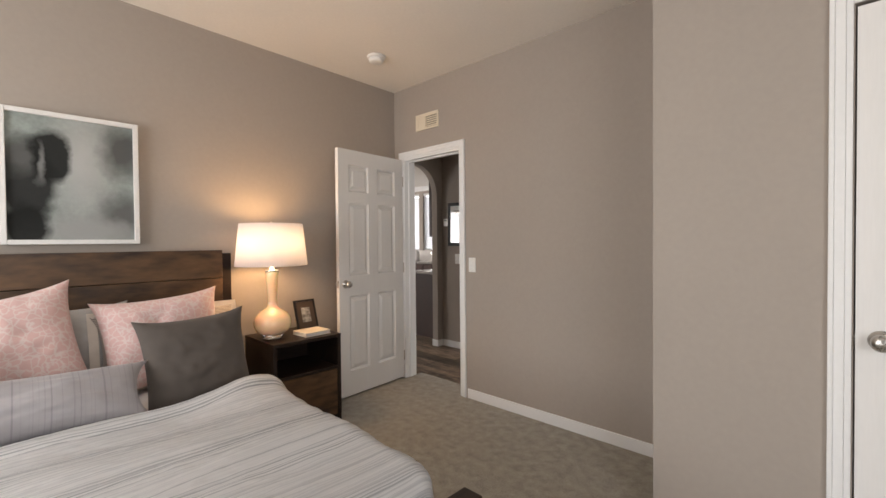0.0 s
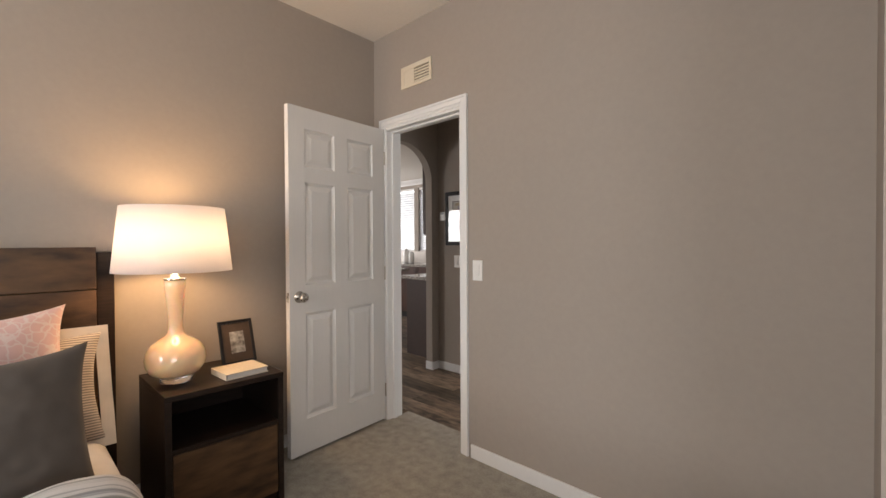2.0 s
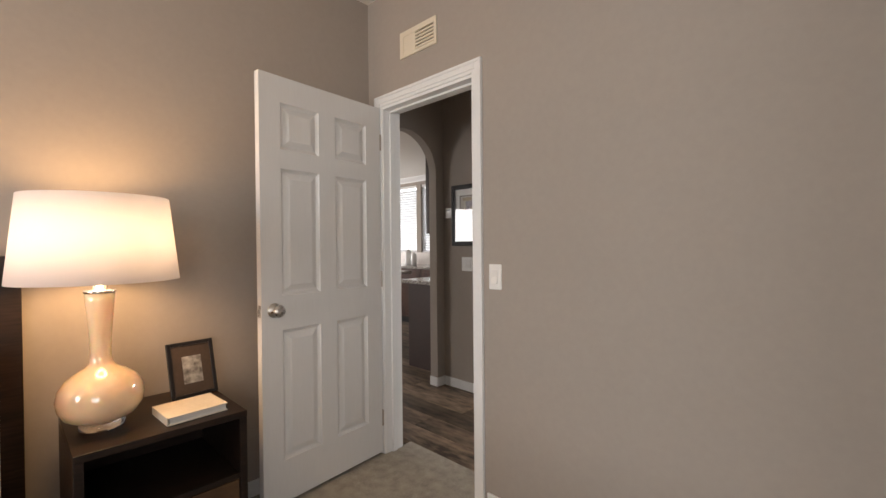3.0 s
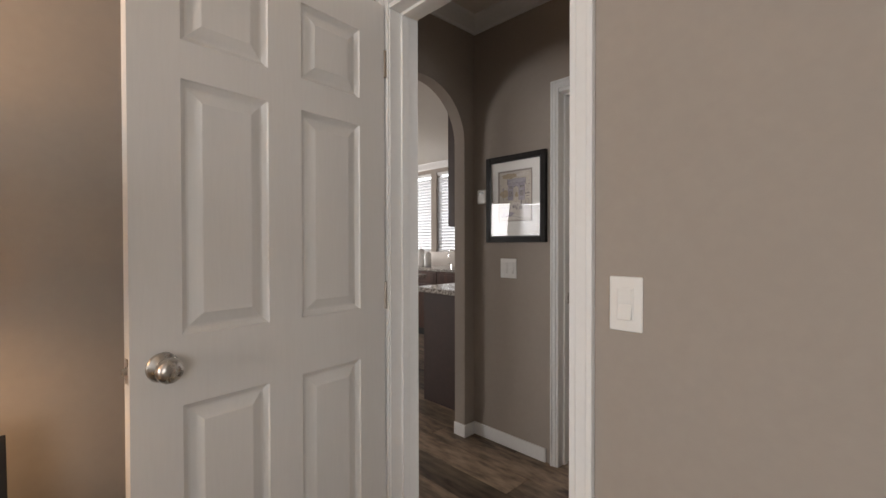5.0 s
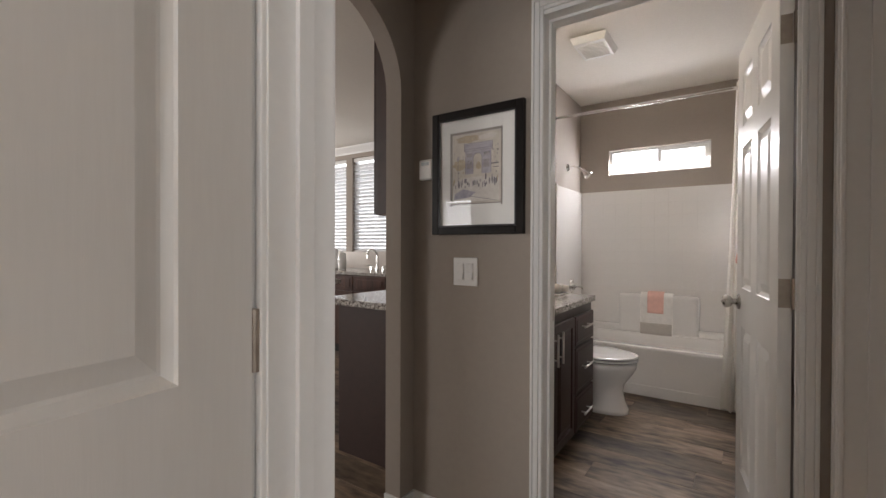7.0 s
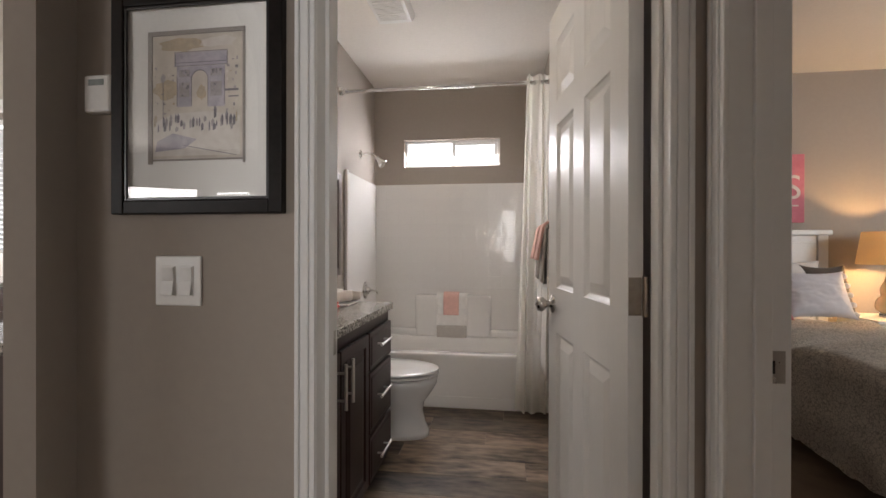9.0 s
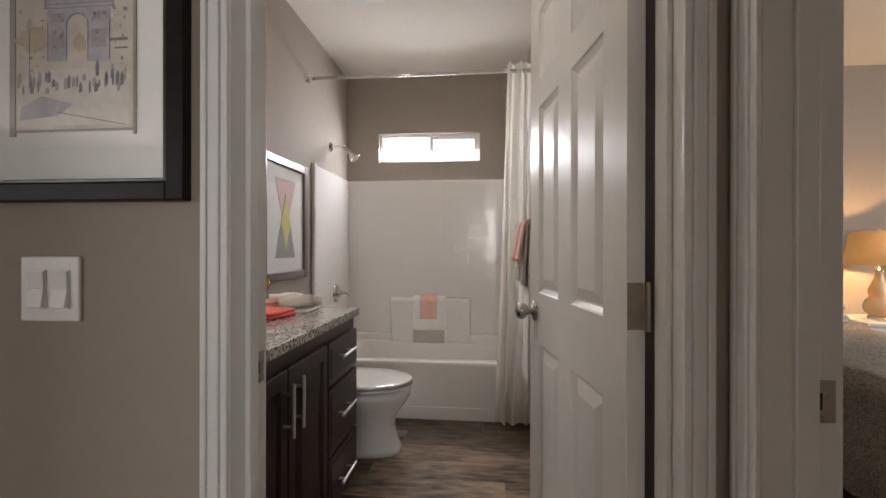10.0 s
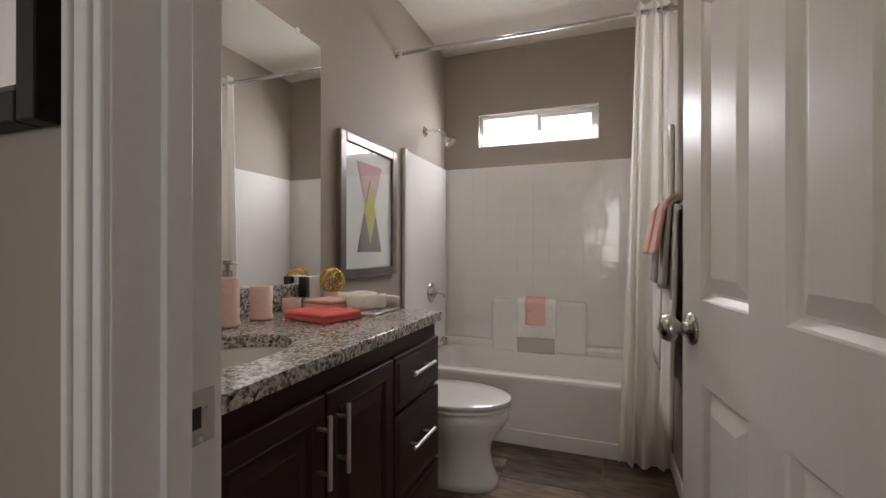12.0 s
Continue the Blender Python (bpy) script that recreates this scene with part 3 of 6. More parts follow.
def duvet_mesh(x0, x1, y0, y1, top, R, hang_side, hang_foot, nu=150, nv=130, seed=0.0, fold=0.012, lump=0.0):
    """A thick cover laid over a mattress: flat on top, rolling over the edges."""
    bm = bmesh.new()
    uvl = bm.loops.layers.uv.new("UVMap")
    grid, uvs = [], {}
    xa, xb, ya, yb = x0, x1 + R * 1.57 + hang_foot, y0 - R * 1.57 - hang_side, y1 + R * 1.57 + hang_side
    for i in range(nu + 1):
        row = []
        for j in range(nv + 1):
            x, y = xa + (xb - xa) * i / nu, ya + (yb - ya) * j / nv
            cx, cy = min(x, x1), min(max(y, y0), y1)
            dx, dy = x - cx, y - cy
            d = math.hypot(dx, dy)
            px, py, pz = x, y, top
            if d > 1e-9:
                a = min(d / R, math.pi / 2)
                out = R * math.sin(a)
                drop = R * (1 - math.cos(a)) + max(0.0, d - R * math.pi / 2)
                px, py, pz = cx + dx / d * out, cy + dy / d * out, top - drop
                k = max(0.0, d - R) / 0.3
                wave = noise.noise(Vector((x * 5 + seed, y * 5, 3.1)))
                px += dx / d * k * 0.05 * (0.4 + wave)
                py += dy / d * k * 0.05 * (0.4 + wave)
            n1 = noise.noise(Vector((x * 2.6 + seed, y * 1.5, 0.3)))
            n2 = noise.noise(Vector((x * 9 + seed + 2 * n1, y * 1.9 + n1, 1.7)))
            n3 = noise.noise(Vector((x * 30 + seed + 3 * n1, y * 5, 5.2)))
            n4 = noise.noise(Vector((x * 60 + seed, y * 22, 9.1)))
            pz += 0.022 * n1 + fold * n2 + 0.007 * (0.3 - abs(n3)) + 0.002 * n4
            pz += lump * math.exp(-((x - x0 - 0.13) / 0.15) ** 2 - ((y - y1 + 0.10) / 0.20) ** 2)
            edge = max(0.0, 1 - (x - xa) / 0.16)
            pz += 0.028 * math.sin(min(1, edge) * math.pi) - 0.03 * edge ** 3
            v = bm.verts.new((px, py, pz))
            uvs[v] = (x, y)
            row.append(v)
        grid.append(row)
    for i in range(nu):
        for j in range(nv):
            f = bm.faces.new((grid[i][j], grid[i + 1][j], grid[i + 1][j + 1], grid[i][j + 1]))
            for l in f.loops:
                l[uvl].uv = uvs[l.vert]
    geom = bmesh.ops.solidify(bm, geom=bm.faces[:], thickness=0.022)
    return bm


duvet = part("duvet", duvet_mesh(-1.80, -0.635, BED0 + 0.06, 0.80, 0.540, 0.09, 0.13, 0.07, 190, 170, fold=0.015, lump=0.055), duvet_cloth, None, "", True)
tagged(duvet, "rumpled off-white duvet with thin grey stripes over the mattress", "duvet")


def pillow_mesh(w, h, t, seed=0, flange=0.0, n=40, crease=0.007):
    """A stuffed cushion: width along y, height along z, thickness along x, with pulled-out corners."""
    bm = bmesh.new()
    sides = []
    for s in (1, -1):
        g = []
        for i in range(n + 1):
            row = []
            for j in range(n + 1):
                u, v = 2 * i / n - 1, 2 * j / n - 1
                body = (max(0.0, 1 - abs(u) ** 2.6) * max(0.0, 1 - abs(v) ** 2.6)) ** 0.52
                pinch_u = 1 - 0.075 * (1 - abs(v) ** 2) * abs(u)
                pinch_v = 1 - 0.075 * (1 - abs(u) ** 2) * abs(v)
                nz = noise.noise(Vector((u * 2.1 + seed * 7.3, v * 2.1, s * 2.0)))
                nf = noise.noise(Vector((u * 5 + seed * 3.1, v * 7, s * 3.0))) + 0.4 * noise.noise(Vector((u * 13 + v * 6 + seed, v * 4, s * 5.0)))
                thick = t / 2 * body * (1 + 0.16 * nz) + crease * nf * body
                cut = 1 + 0.055 * (abs(u) * abs(v)) ** 5
                y = w / 2 * u * pinch_u * cut
                z = h / 2 * v * pinch_v * cut + 0.015 * nz * (1 - abs(v))
                row.append(bm.verts.new((s * max(thick, 0.0015), y, z)))
            g.append(row)
        sides.append(g)
        for i in range(n):
            for j in range(n):
                bm.faces.new((g[i][j], g[i + 1][j], g[i + 1][j + 1], g[i][j + 1]))
    a, b = sides
    ring = [(i, 0) for i in range(n)] + [(n, j) for j in range(n)] + [(i, n) for i in range(n, 0, -1)] + [(0, j) for j in range(n, 0, -1)]
    for (i, j), (k, l) in zip(ring, ring[1:] + ring[:1]):
        bm.faces.new((a[i][j], a[k][l], b[k][l], b[i][j]))
    return bm


def cushion(name, m, w, h, t, material, label, seed, piping=None, flange=None):
    c = thing(name, m, label, "pillow")
    part("cover", pillow_mesh(w, h, t, seed), material, c, "", True)
    if flange:
        f = 0.03
        bm = bmesh.new()
        for y0, y1, z0, z1 in ((-w / 2 - f, -w / 2 + 0.012, -h / 2 - f, h / 2 + f), (w / 2 - 0.012, w / 2 + f, -h / 2 - f, h / 2 + f), (-w / 2, w / 2, h / 2 - 0.012, h / 2 + f), (-w / 2, w / 2, -h / 2 - f, -h / 2 + 0.012)):
            vs = box(bm, -0.003, 0.003, y0, y1, z0, z1)
        bmesh.ops.subdivide_edges(bm, edges=[e for e in bm.edges if e.calc_length() > 0.2], cuts=12, use_grid_fill=True)
        for v in bm.verts:
            v.co.x += 0.012 * noise.noise(Vector((v.co.y * 7, v.co.z * 7, seed)))
        part("flange", bm, flange, c)
    return c


cushion("pillow_sham", pose(-2.375, 0.545, 0.69, 0, -20, 0), 0.69, 0.41, 0.17, ticking, "cream sham with narrow dark ticking stripes against the headboard", 1, flange=cream_cotton)
cushion("pillow_sham", pose(-2.47, 0.10, 0.735, 0, -16, 0), 0.50, 0.44, 0.14, pale_cotton, "pale grey cotton sham against the headboard", 2)
cushion("throw_pillow", pose(-2.30, 0.495, 0.755, 4, -17, 2), 0.59, 0.48, 0.21, pink_print, "pink throw pillow with a white scrollwork print", 3)
cushion("throw_pillow", pose(-2.275, -0.165, 0.775, 11, -20, -5), 0.60, 0.56, 0.22, pink_print, "pink throw pillow with a white scrollwork print, tilted", 4)
cushion("velvet_pillow", pose(-1.965, 0.56, 0.672, 2, -15, 3), 0.50, 0.48, 0.19, grey_velvet, "dark grey velvet throw pillow leaning on a pink one", 5)
cushion("velvet_pillow", pose(-2.05, -0.47, 0.685, -3, -30, -5), 0.50, 0.46, 0.18, grey_velvet, "dark grey velvet throw pillow leaning on a pink one", 6)
cushion("lumbar_pillow", pose(-1.86, -0.12, 0.640, -3, -38, 2), 0.86, 0.26, 0.20, grey_satin, "long silver-grey striped satin lumbar pillow", 7)


# ---- nightstand ----
def nightstand(m):
    """Open shelf over one drawer; front along +x."""
    t = thing("nightstand", m, "dark-stained wooden nightstand with an open shelf and a drawer", "nightstand")
    w, d, h = 0.50, 0.455, 0.622
    part("top", rbox(-d, 0.0, 0, w, h - 0.024, h, 0.002), dark_wood, t)
    for y in (0, w - 0.026):
        part("side_panel", rbox(-d + 0.002, -0.002, y, y + 0.026, 0.0, h - 0.0245, 0.002), dark_wood, t)
    part("back_panel", boxes((-d + 0.004, -d + 0.014, 0.0265, w - 0.0265, 0.03, h - 0.025)), dark_wood, t)
    part("shelf", rbox(-d + 0.015, -0.004, 0.0265, w - 0.0265, 0.375, 0.395, 0.002), dark_wood, t)
    part("drawer_front", rbox(-0.026, -0.006, 0.029, w - 0.029, 0.045, 0.371, 0.002), walnut, t, "walnut-toned drawer front")
    part("plinth", boxes((-0.05, -0.03, 0.0265, w - 0.0265, 0, 0.042)), dark_wood, t)
    return t


nightstand(pose(-2.228, 1.068, 0, 0, 0, 0))


def translucent(name, base, through_mix=0.55):
    m = bpy.data.materials.new(name)
    m.use_nodes = True
    N, L = m.node_tree.nodes, m.node_tree.links
    N.remove(N["Principled BSDF"])
    out = N["Material Output"]
    d, t, mix = N.new("ShaderNodeBsdfDiffuse"), N.new("ShaderNodeBsdfTranslucent"), N.new("ShaderNodeMixShader")
    tc, wv, bp = N.new("ShaderNodeTexCoord"), N.new("ShaderNodeTexNoise"), N.new("ShaderNodeBump")
    wv.inputs["Scale"].default_value = 350
    bp.inputs["Strength"].default_value, bp.inputs["Distance"].default_value = 0.06, 0.001
    L.new(tc.outputs["Object"], wv.inputs["Vector"]), L.new(wv.outputs[0], bp.inputs["Height"])
    for s in (d, t):
        s.inputs["Color"].default_value = (*base, 1)
        L.new(bp.outputs[0], s.inputs["Normal"])
    mix.inputs[0].default_value = through_mix
    L.new(d.outputs[0], mix.inputs[1]), L.new(t.outputs[0], mix.inputs[2]), L.new(mix.outputs[0], out.inputs[0])
    return m


shade_linen = translucent("shade_linen", (0.76, 0.77, 0.84), 0.54)
shade_tan = translucent("shade_tan", (0.74, 0.64, 0.48), 0.40)
peach_glass = mat("peach_glass", (0.93, 0.66, 0.42), 0.06, 0.04, 4, 30, coat=1.0, spec=0.6)
peach_glass.node_tree.nodes["Principled BSDF"].inputs["Subsurface Weight"].default_value = 0.6
peach_glass.node_tree.nodes["Principled BSDF"].inputs["Subsurface Radius"].default_value = (0.06, 0.035, 0.018)
peach_glass.node_tree.nodes["Principled BSDF"].inputs["Subsurface Scale"].default_value = 1.0
GOURD = ((0.050, 0.0265), (0.075, 0.030), (0.102, 0.048), (0.119, 0.078), (0.123, 0.108), (0.116, 0.142), (0.096, 0.172), (0.066, 0.194), (0.043, 0.208),
         (0.033, 0.222), (0.0295, 0.25), (0.031, 0.30), (0.036, 0.37), (0.041, 0.43), (0.0425, 0.455), (0.040, 0.458))
DOUBLE_GOURD = ((0.050, 0.0265), (0.080, 0.032), (0.110, 0.055), (0.120, 0.085), (0.114, 0.118), (0.094, 0.144), (0.074, 0.158), (0.072, 0.166), (0.080, 0.185),
                (0.081, 0.210), (0.072, 0.238), (0.054, 0.265), (0.040, 0.295), (0.034, 0.330), (0.034, 0.352), (0.030, 0.355))
acrylic = glass_mat("acrylic", (0.95, 0.95, 0.95), 0.02)


def shade_mesh(r0, r1, h, n=56):
    """An open drum, wider at the foot."""
    bm = bmesh.new()
    rings = []
    for r, z in ((r0, 0), (r0 + (r1 - r0) * 0.5, h / 2), (r1, h), (r1 - 0.002, h), (r0 + (r1 - r0) * 0.5 - 0.002, h / 2), (r0 - 0.002, 0)):
        rings.append([bm.verts.new((r * math.cos(2 * math.pi * i / n), r * math.sin(2 * math.pi * i / n), z)) for i in range(n)])
    for a, b in zip(rings, rings[1:] + rings[:1]):
        for i in range(n):
            bm.faces.new((a[i], a[(i + 1) % n], b[(i + 1) % n], b[i]))
    return bm


def table_lamp(m, body, label, s=1.0, shade=(0.235, 0.205, 0.285), shade_z=0.50, prof=GOURD, linen=shade_linen):
    t = thing("table_lamp", m, label, "lamp")
    part("base", lathe([(0.060, 0), (0.064, 0.003), (0.064, 0.022), (0.058, 0.026)], 36), acrylic, t, "clear acrylic base", True)
    part("body", lathe([(r * s, z) for r, z in prof], 40), body, t, "", True)
    neck = prof[-1][1] - 0.458
    part("collar", lathe([(0.044 + 0.3 * neck * (neck > -0.01), 0.459 + neck), (0.046 + 0.15 * neck, 0.461 + neck), (0.046 + 0.15 * neck, 0.470 + neck), (0.020, 0.472 + neck), (0.018, 0.492 + neck), (0.012, 0.495 + neck), (0.012, 0.52)], 28), chrome, t, "polished metal collar", True)
    sh = part("shade", shade_mesh(*shade), linen, t, "linen drum shade", True)
    sh.location = (0, 0, shade_z)
    bm = bmesh.new()
    top = shade_z + shade[2] - 0.012
    for a in (0, 120, 240):
        tube(bm, (0, 0, top), (shade[1] * 0.985 * math.cos(radians(a)), shade[1] * 0.985 * math.sin(radians(a)), top), 0.0016, 6)
    tube(bm, (0, 0, 0.52), (0, 0, 0.555), 0.014, 12)
    for a in (-1, 1):
        tube(bm, (0, a * 0.014, 0.53), (0, a * 0.055, 0.62), 0.0018, 6)
        tube(bm, (0, a * 0.055, 0.62), (0, a * 0.045, top - 0.03), 0.0018, 6)
        tube(bm, (0, a * 0.045, top - 0.03), (0, 0, top), 0.0018, 6)
    part("harp", bm, steel, t)
    fin = part("finial", lathe([(0.004, 0), (0.005, 0.006), (0.011, 0.012), (0.012, 0.018), (0.008, 0.025), (0.002, 0.028)], 16), cream_enamel, t, "", True)
    fin.location = (0, 0, top)
    return t


cream_enamel = mat("cream_enamel", (0.75, 0.66, 0.55), 0.3, 0.03, 10, 60)
table_lamp(pose(-2.445, 1.165, 0.6225), peach_glass, "peach glass gourd table lamp, lit, on the nightstand")

# ---- picture frame and book on the nightstand ----
pf = thing("photo_frame", pose(-2.535, 1.48, 0.6235, 0, -16, 4), "small dark photo frame standing on the nightstand", "photo frame")
fw, fh = 0.175, 0.225
for y0, y1, z0, z1 in ((-fw / 2, -fw / 2 + 0.014, 0, fh), (fw / 2 - 0.014, fw / 2, 0, fh), (-fw / 2 + 0.014, fw / 2 - 0.014, 0, 0.014), (-fw / 2 + 0.014, fw / 2 - 0.014, fh - 0.014, fh)):
    part("frame_side", rbox(-0.007, 0.007, y0, y1, z0, z1, 0.0015), black_plain, pf)
part("mat_board", boxes((-0.006, 0.002, -fw / 2 + 0.0142, fw / 2 - 0.0142, 0.0142, fh - 0.0142)), mat("mat_brown", (0.07, 0.045, 0.03), 0.6, 0.15, 20, 90), pf)
photo_white = mat("photo_white", (0.62, 0.60, 0.56), 0.4, 0.5, 14, 40, dark=(0.10, 0.09, 0.08))
part("photo", boxes((0.0025, 0.0045, -0.036, 0.036, 0.055, 0.165)), photo_white, pf, "small black and white photograph")
part("stand", rbox(-0.10, -0.007, -0.03, 0.03, 0.0, 0.004, 0.001), black_plain, pf)
bk = thing("book", pose(-2.36, 1.415, 0.6232, 0, 0, 3), "cream bound guest book lying on the nightstand", "book")
cover_cream = mat("cover_cream", (0.74, 0.66, 0.54), 0.6, 0.06, 12, 90, 0.1, 300)
part("front_cover", rbox(-0.085, 0.085, -0.098, 0.098, 0.024, 0.028, 0.0012), cover_cream, bk)
part("back_cover", rbox(-0.085, 0.085, -0.098, 0.098, 0.0, 0.004, 0.0012), cover_cream, bk)
part("pages", boxes((-0.080, 0.080, -0.092, 0.093, 0.0042, 0.0238)), mat("pages", (0.70, 0.66, 0.60), 0.8, 0.1, 20, 60, 0.4, 400, stretch=(1, 1, 60)), bk)
part("spine", rbox(-0.085, 0.085, -0.1015, -0.0982, 0.0, 0.028, 0.001), cover_cream, bk)

# ---- framed picture over the bed ----
pic = thing("framed_picture", pose(WX + 0.003, 0.162, 1.64), "large misty grey canvas print in a white frame above the bed", "picture")
pw, ph, d = 0.60, 0.722, 0.038
frame_white = mat("frame_white", (0.74, 0.73, 0.71), 0.4, 0.04, 6, 70, 0.05, 150)
for y0, y1, z0, z1 in ((-pw / 2, -pw / 2 + 0.026, -ph / 2, ph / 2), (pw / 2 - 0.026, pw / 2, -ph / 2, ph / 2), (-pw / 2 + 0.0262, pw / 2 - 0.0262, -ph / 2, -ph / 2 + 0.026), (-pw / 2 + 0.0262, pw / 2 - 0.0262, ph / 2 - 0.026, ph / 2)):
    part("frame_side", rbox(0, d, y0, y1, z0, z1, 0.003), frame_white, pic)


def misty_print(name, ground, patches):
    """A soft-focus photograph reduced to blurred tonal patches: (y, z, half width, half height, tone, edge)."""
    m = mat(name, ground, 0.6, 0.16, 6, 40, spec=0.04)
    N, L = m.node_tree.nodes, m.node_tree.links
    b = N["Principled BSDF"]
    tone = b.inputs["Base Color"].links[0].from_socket
    tc, warp, mixv = N.new("ShaderNodeTexCoord"), N.new("ShaderNodeTexNoise"), N.new("ShaderNodeMixRGB")
    warp.inputs["Scale"].default_value, warp.inputs["Detail"].default_value = 9, 5
    mixv.blend_type, mixv.inputs[0].default_value = 'LINEAR_LIGHT', 0.055
    L.new(tc.outputs["Object"], warp.inputs["Vector"]), L.new(tc.outputs["Object"], mixv.inputs[1]), L.new(warp.outputs["Color"], mixv.inputs[2])
    for y, z, hw, hh, value, edge in patches:
        mp, ln, mr, mx = N.new("ShaderNodeMapping"), N.new("ShaderNodeVectorMath"), N.new("ShaderNodeMapRange"), N.new("ShaderNodeMixRGB")
        mp.inputs["Location"].default_value = (0, -y / hw, -z / hh)
        mp.inputs["Scale"].default_value = (0, 1 / hw, 1 / hh)
        ln.operation = 'LENGTH'
        mr.inputs["From Min"].default_value, mr.inputs["From Max"].default_value = 1 + edge, 1 - edge
        mr.inputs["To Max"].default_value = 0.97
        L.new(mixv.outputs[0], mp.inputs[0]), L.new(mp.outputs[0], ln.inputs[0]), L.new(ln.outputs["Value"], mr.inputs[0])
        L.new(mr.outputs[0], mx.inputs[0]), L.new(tone, mx.inputs[1])
        mx.inputs[2].default_value = (value, value * 1.02, value * 0.99, 1)
        tone = mx.outputs[0]
    L.new(tone, b.inputs["Base Color"])
    return m


mist = misty_print("mist_print", (0.29, 0.325, 0.305), (
    (0.04, 0.10, 0.10, 0.26, 0.43, 0.8), (0.23, 0.18, 0.10, 0.13, 0.10, 0.5), (0.22, -0.20, 0.12, 0.11, 0.13, 0.6), (0.05, -0.29, 0.20, 0.07, 0.33, 0.5),
    (-0.20, -0.03, 0.12, 0.23, 0.030, 0.22), (-0.225, 0.11, 0.06, 0.09, 0.11, 0.6), (-0.10, 0.12, 0.09, 0.15, 0.022, 0.18), (-0.20, -0.27, 0.09, 0.13, 0.02, 0.25),
    (-0.135, 0.08, 0.016, 0.09, 0.20, 0.6)))
part("print", boxes((0.010, 0.022, -pw / 2 + 0.0262, pw / 2 - 0.0262, -ph / 2 + 0.0262, ph / 2 - 0.0262)), mist, pic, "misty grey-green print with a dark upright form")


def blot(points, x, thick=0.0012):
    bm = bmesh.new()
    a = [bm.verts.new((x, y, z)) for y, z in points]
    b = [bm.verts.new((x + thick, y, z)) for y, z in points]
    bm.faces.new(a), bm.faces.new(list(reversed(b)))
    for i in range(len(a)):
        j = (i + 1) % len(a)
        bm.faces.new((a[i], a[j], b[j], b[i]))
    return bm


# ---- fittings ----
def wall_switch(name, m, label, gangs=1, toggle=False):
    """A plate in the x-z plane, standing out along -y."""
    t = thing(name, m, label, "light switch")
    w = 0.070 if gangs == 1 else 0.116
    part("plate", rbox(-w / 2, w / 2, -0.006, 0, -0.058, 0.058, 0.003, 3), plastic_white, t)
    for g in range(gangs):
        cx = 0 if gangs == 1 else (-0.023 + 0.046 * g)
        part("bezel", rbox(cx - 0.0175, cx + 0.0175, -0.0085, -0.0062, -0.035, 0.035, 0.001), plastic_white, t)
        bm = boxes((cx - 0.0150, cx + 0.0150, -0.0110, -0.0087, -0.032, 0.0), (cx - 0.0150, cx + 0.0150, -0.0110, -0.0087, 0.0002, 0.032))
        for v in bm.verts:
            if v.co.y < -0.010:
                v.co.y -= 0.0045 if v.co.z < -0.03 else (-0.0012 if abs(v.co.z) < 0.001 else 0.0005)
        part("rocker", soften(bm, 0.0008, 1), plastic_white, t)
    return t


wall_switch("light_switch", pose(-1.781, YB, 1.086), "white single rocker light switch beside the bedroom door")
ot = thing("wall_outlet", pose(-0.352, YB, 0.235), "white duplex wall outlet above the baseboard", "outlet")
part("plate", rbox(-0.036, 0.036, -0.006, 0, -0.058, 0.058, 0.003, 3), plastic_white, ot)
for z in (-0.022, 0.022):
    s = part("socket", rbox(-0.017, 0.017, -0.009, -0.0062, z - 0.014, z + 0.014, 0.003), plastic_white, ot)
    part("slots", boxes((-0.008, -0.006, -0.0095, -0.0088, z - 0.004, z + 0.005), (0.006, 0.008, -0.0095, -0.0088, z - 0.004, z + 0.005), (-0.002, 0.002, -0.0095, -0.0088, z - 0.011, z - 0.007)), black_plain, s)
sd = thing("smoke_detector", pose(-2.222, 1.908, 2.703, 180, 0, 0), "white round smoke detector on the ceiling", "smoke detector")
part("base", lathe([(0.068, 0), (0.070, 0.004), (0.070, 0.014), (0.064, 0.018)], 36), plastic_white, sd, "", True)
part("cap", lathe([(0.052, 0.018), (0.056, 0.022), (0.055, 0.040), (0.046, 0.048), (0.02, 0.050)], 36), plastic_white, sd, "", True)
av = thing("air_vent", pose(-2.286, YB, 2.337), "cream return-air vent with slats above the bedroom door", "air vent")
vw, vh = 0.285, 0.142
for x0, x1, z0, z1 in ((-vw / 2, -vw / 2 + 0.03, -vh / 2, vh / 2), (vw / 2 - 0.018, vw / 2, -vh / 2, vh / 2), (-vw / 2 + 0.03, vw / 2 - 0.018, -vh / 2, -vh / 2 + 0.018), (-vw / 2 + 0.03, vw / 2 - 0.018, vh / 2 - 0.03, vh / 2)):
    part("frame_side", rbox(x0, x1, -0.012, 0, z0, z1, 0.002), ivory, av)
part("cover_plate", rbox(-vw / 2 + 0.03, -vw / 2 + 0.125, -0.010, 0, -vh / 2 + 0.018, vh / 2 - 0.03, 0.002), ivory, av)
part("backing", boxes((-vw / 2 + 0.125, vw / 2 - 0.018, -0.002, 0, -vh / 2 + 0.018, vh / 2 - 0.03)), mat("vent_dark", (0.20, 0.17, 0.13), 0.8), av)
for i in range(5):
    z = -vh / 2 + 0.022 + i * 0.018
    sl = part("slat", boxes((-vw / 2 + 0.125, vw / 2 - 0.018, -0.0095, -0.002, z, z + 0.009)), ivory, av)

# ---- hall ----
frame_black = mat("frame_black", (0.013, 0.010, 0.009), 0.42, 0.3, 10, 60, 0.05, 120, spec=0.18)
mat_white = mat("mat_white", (0.74, 0.72, 0.68), 0.7, 0.03, 6, 120)


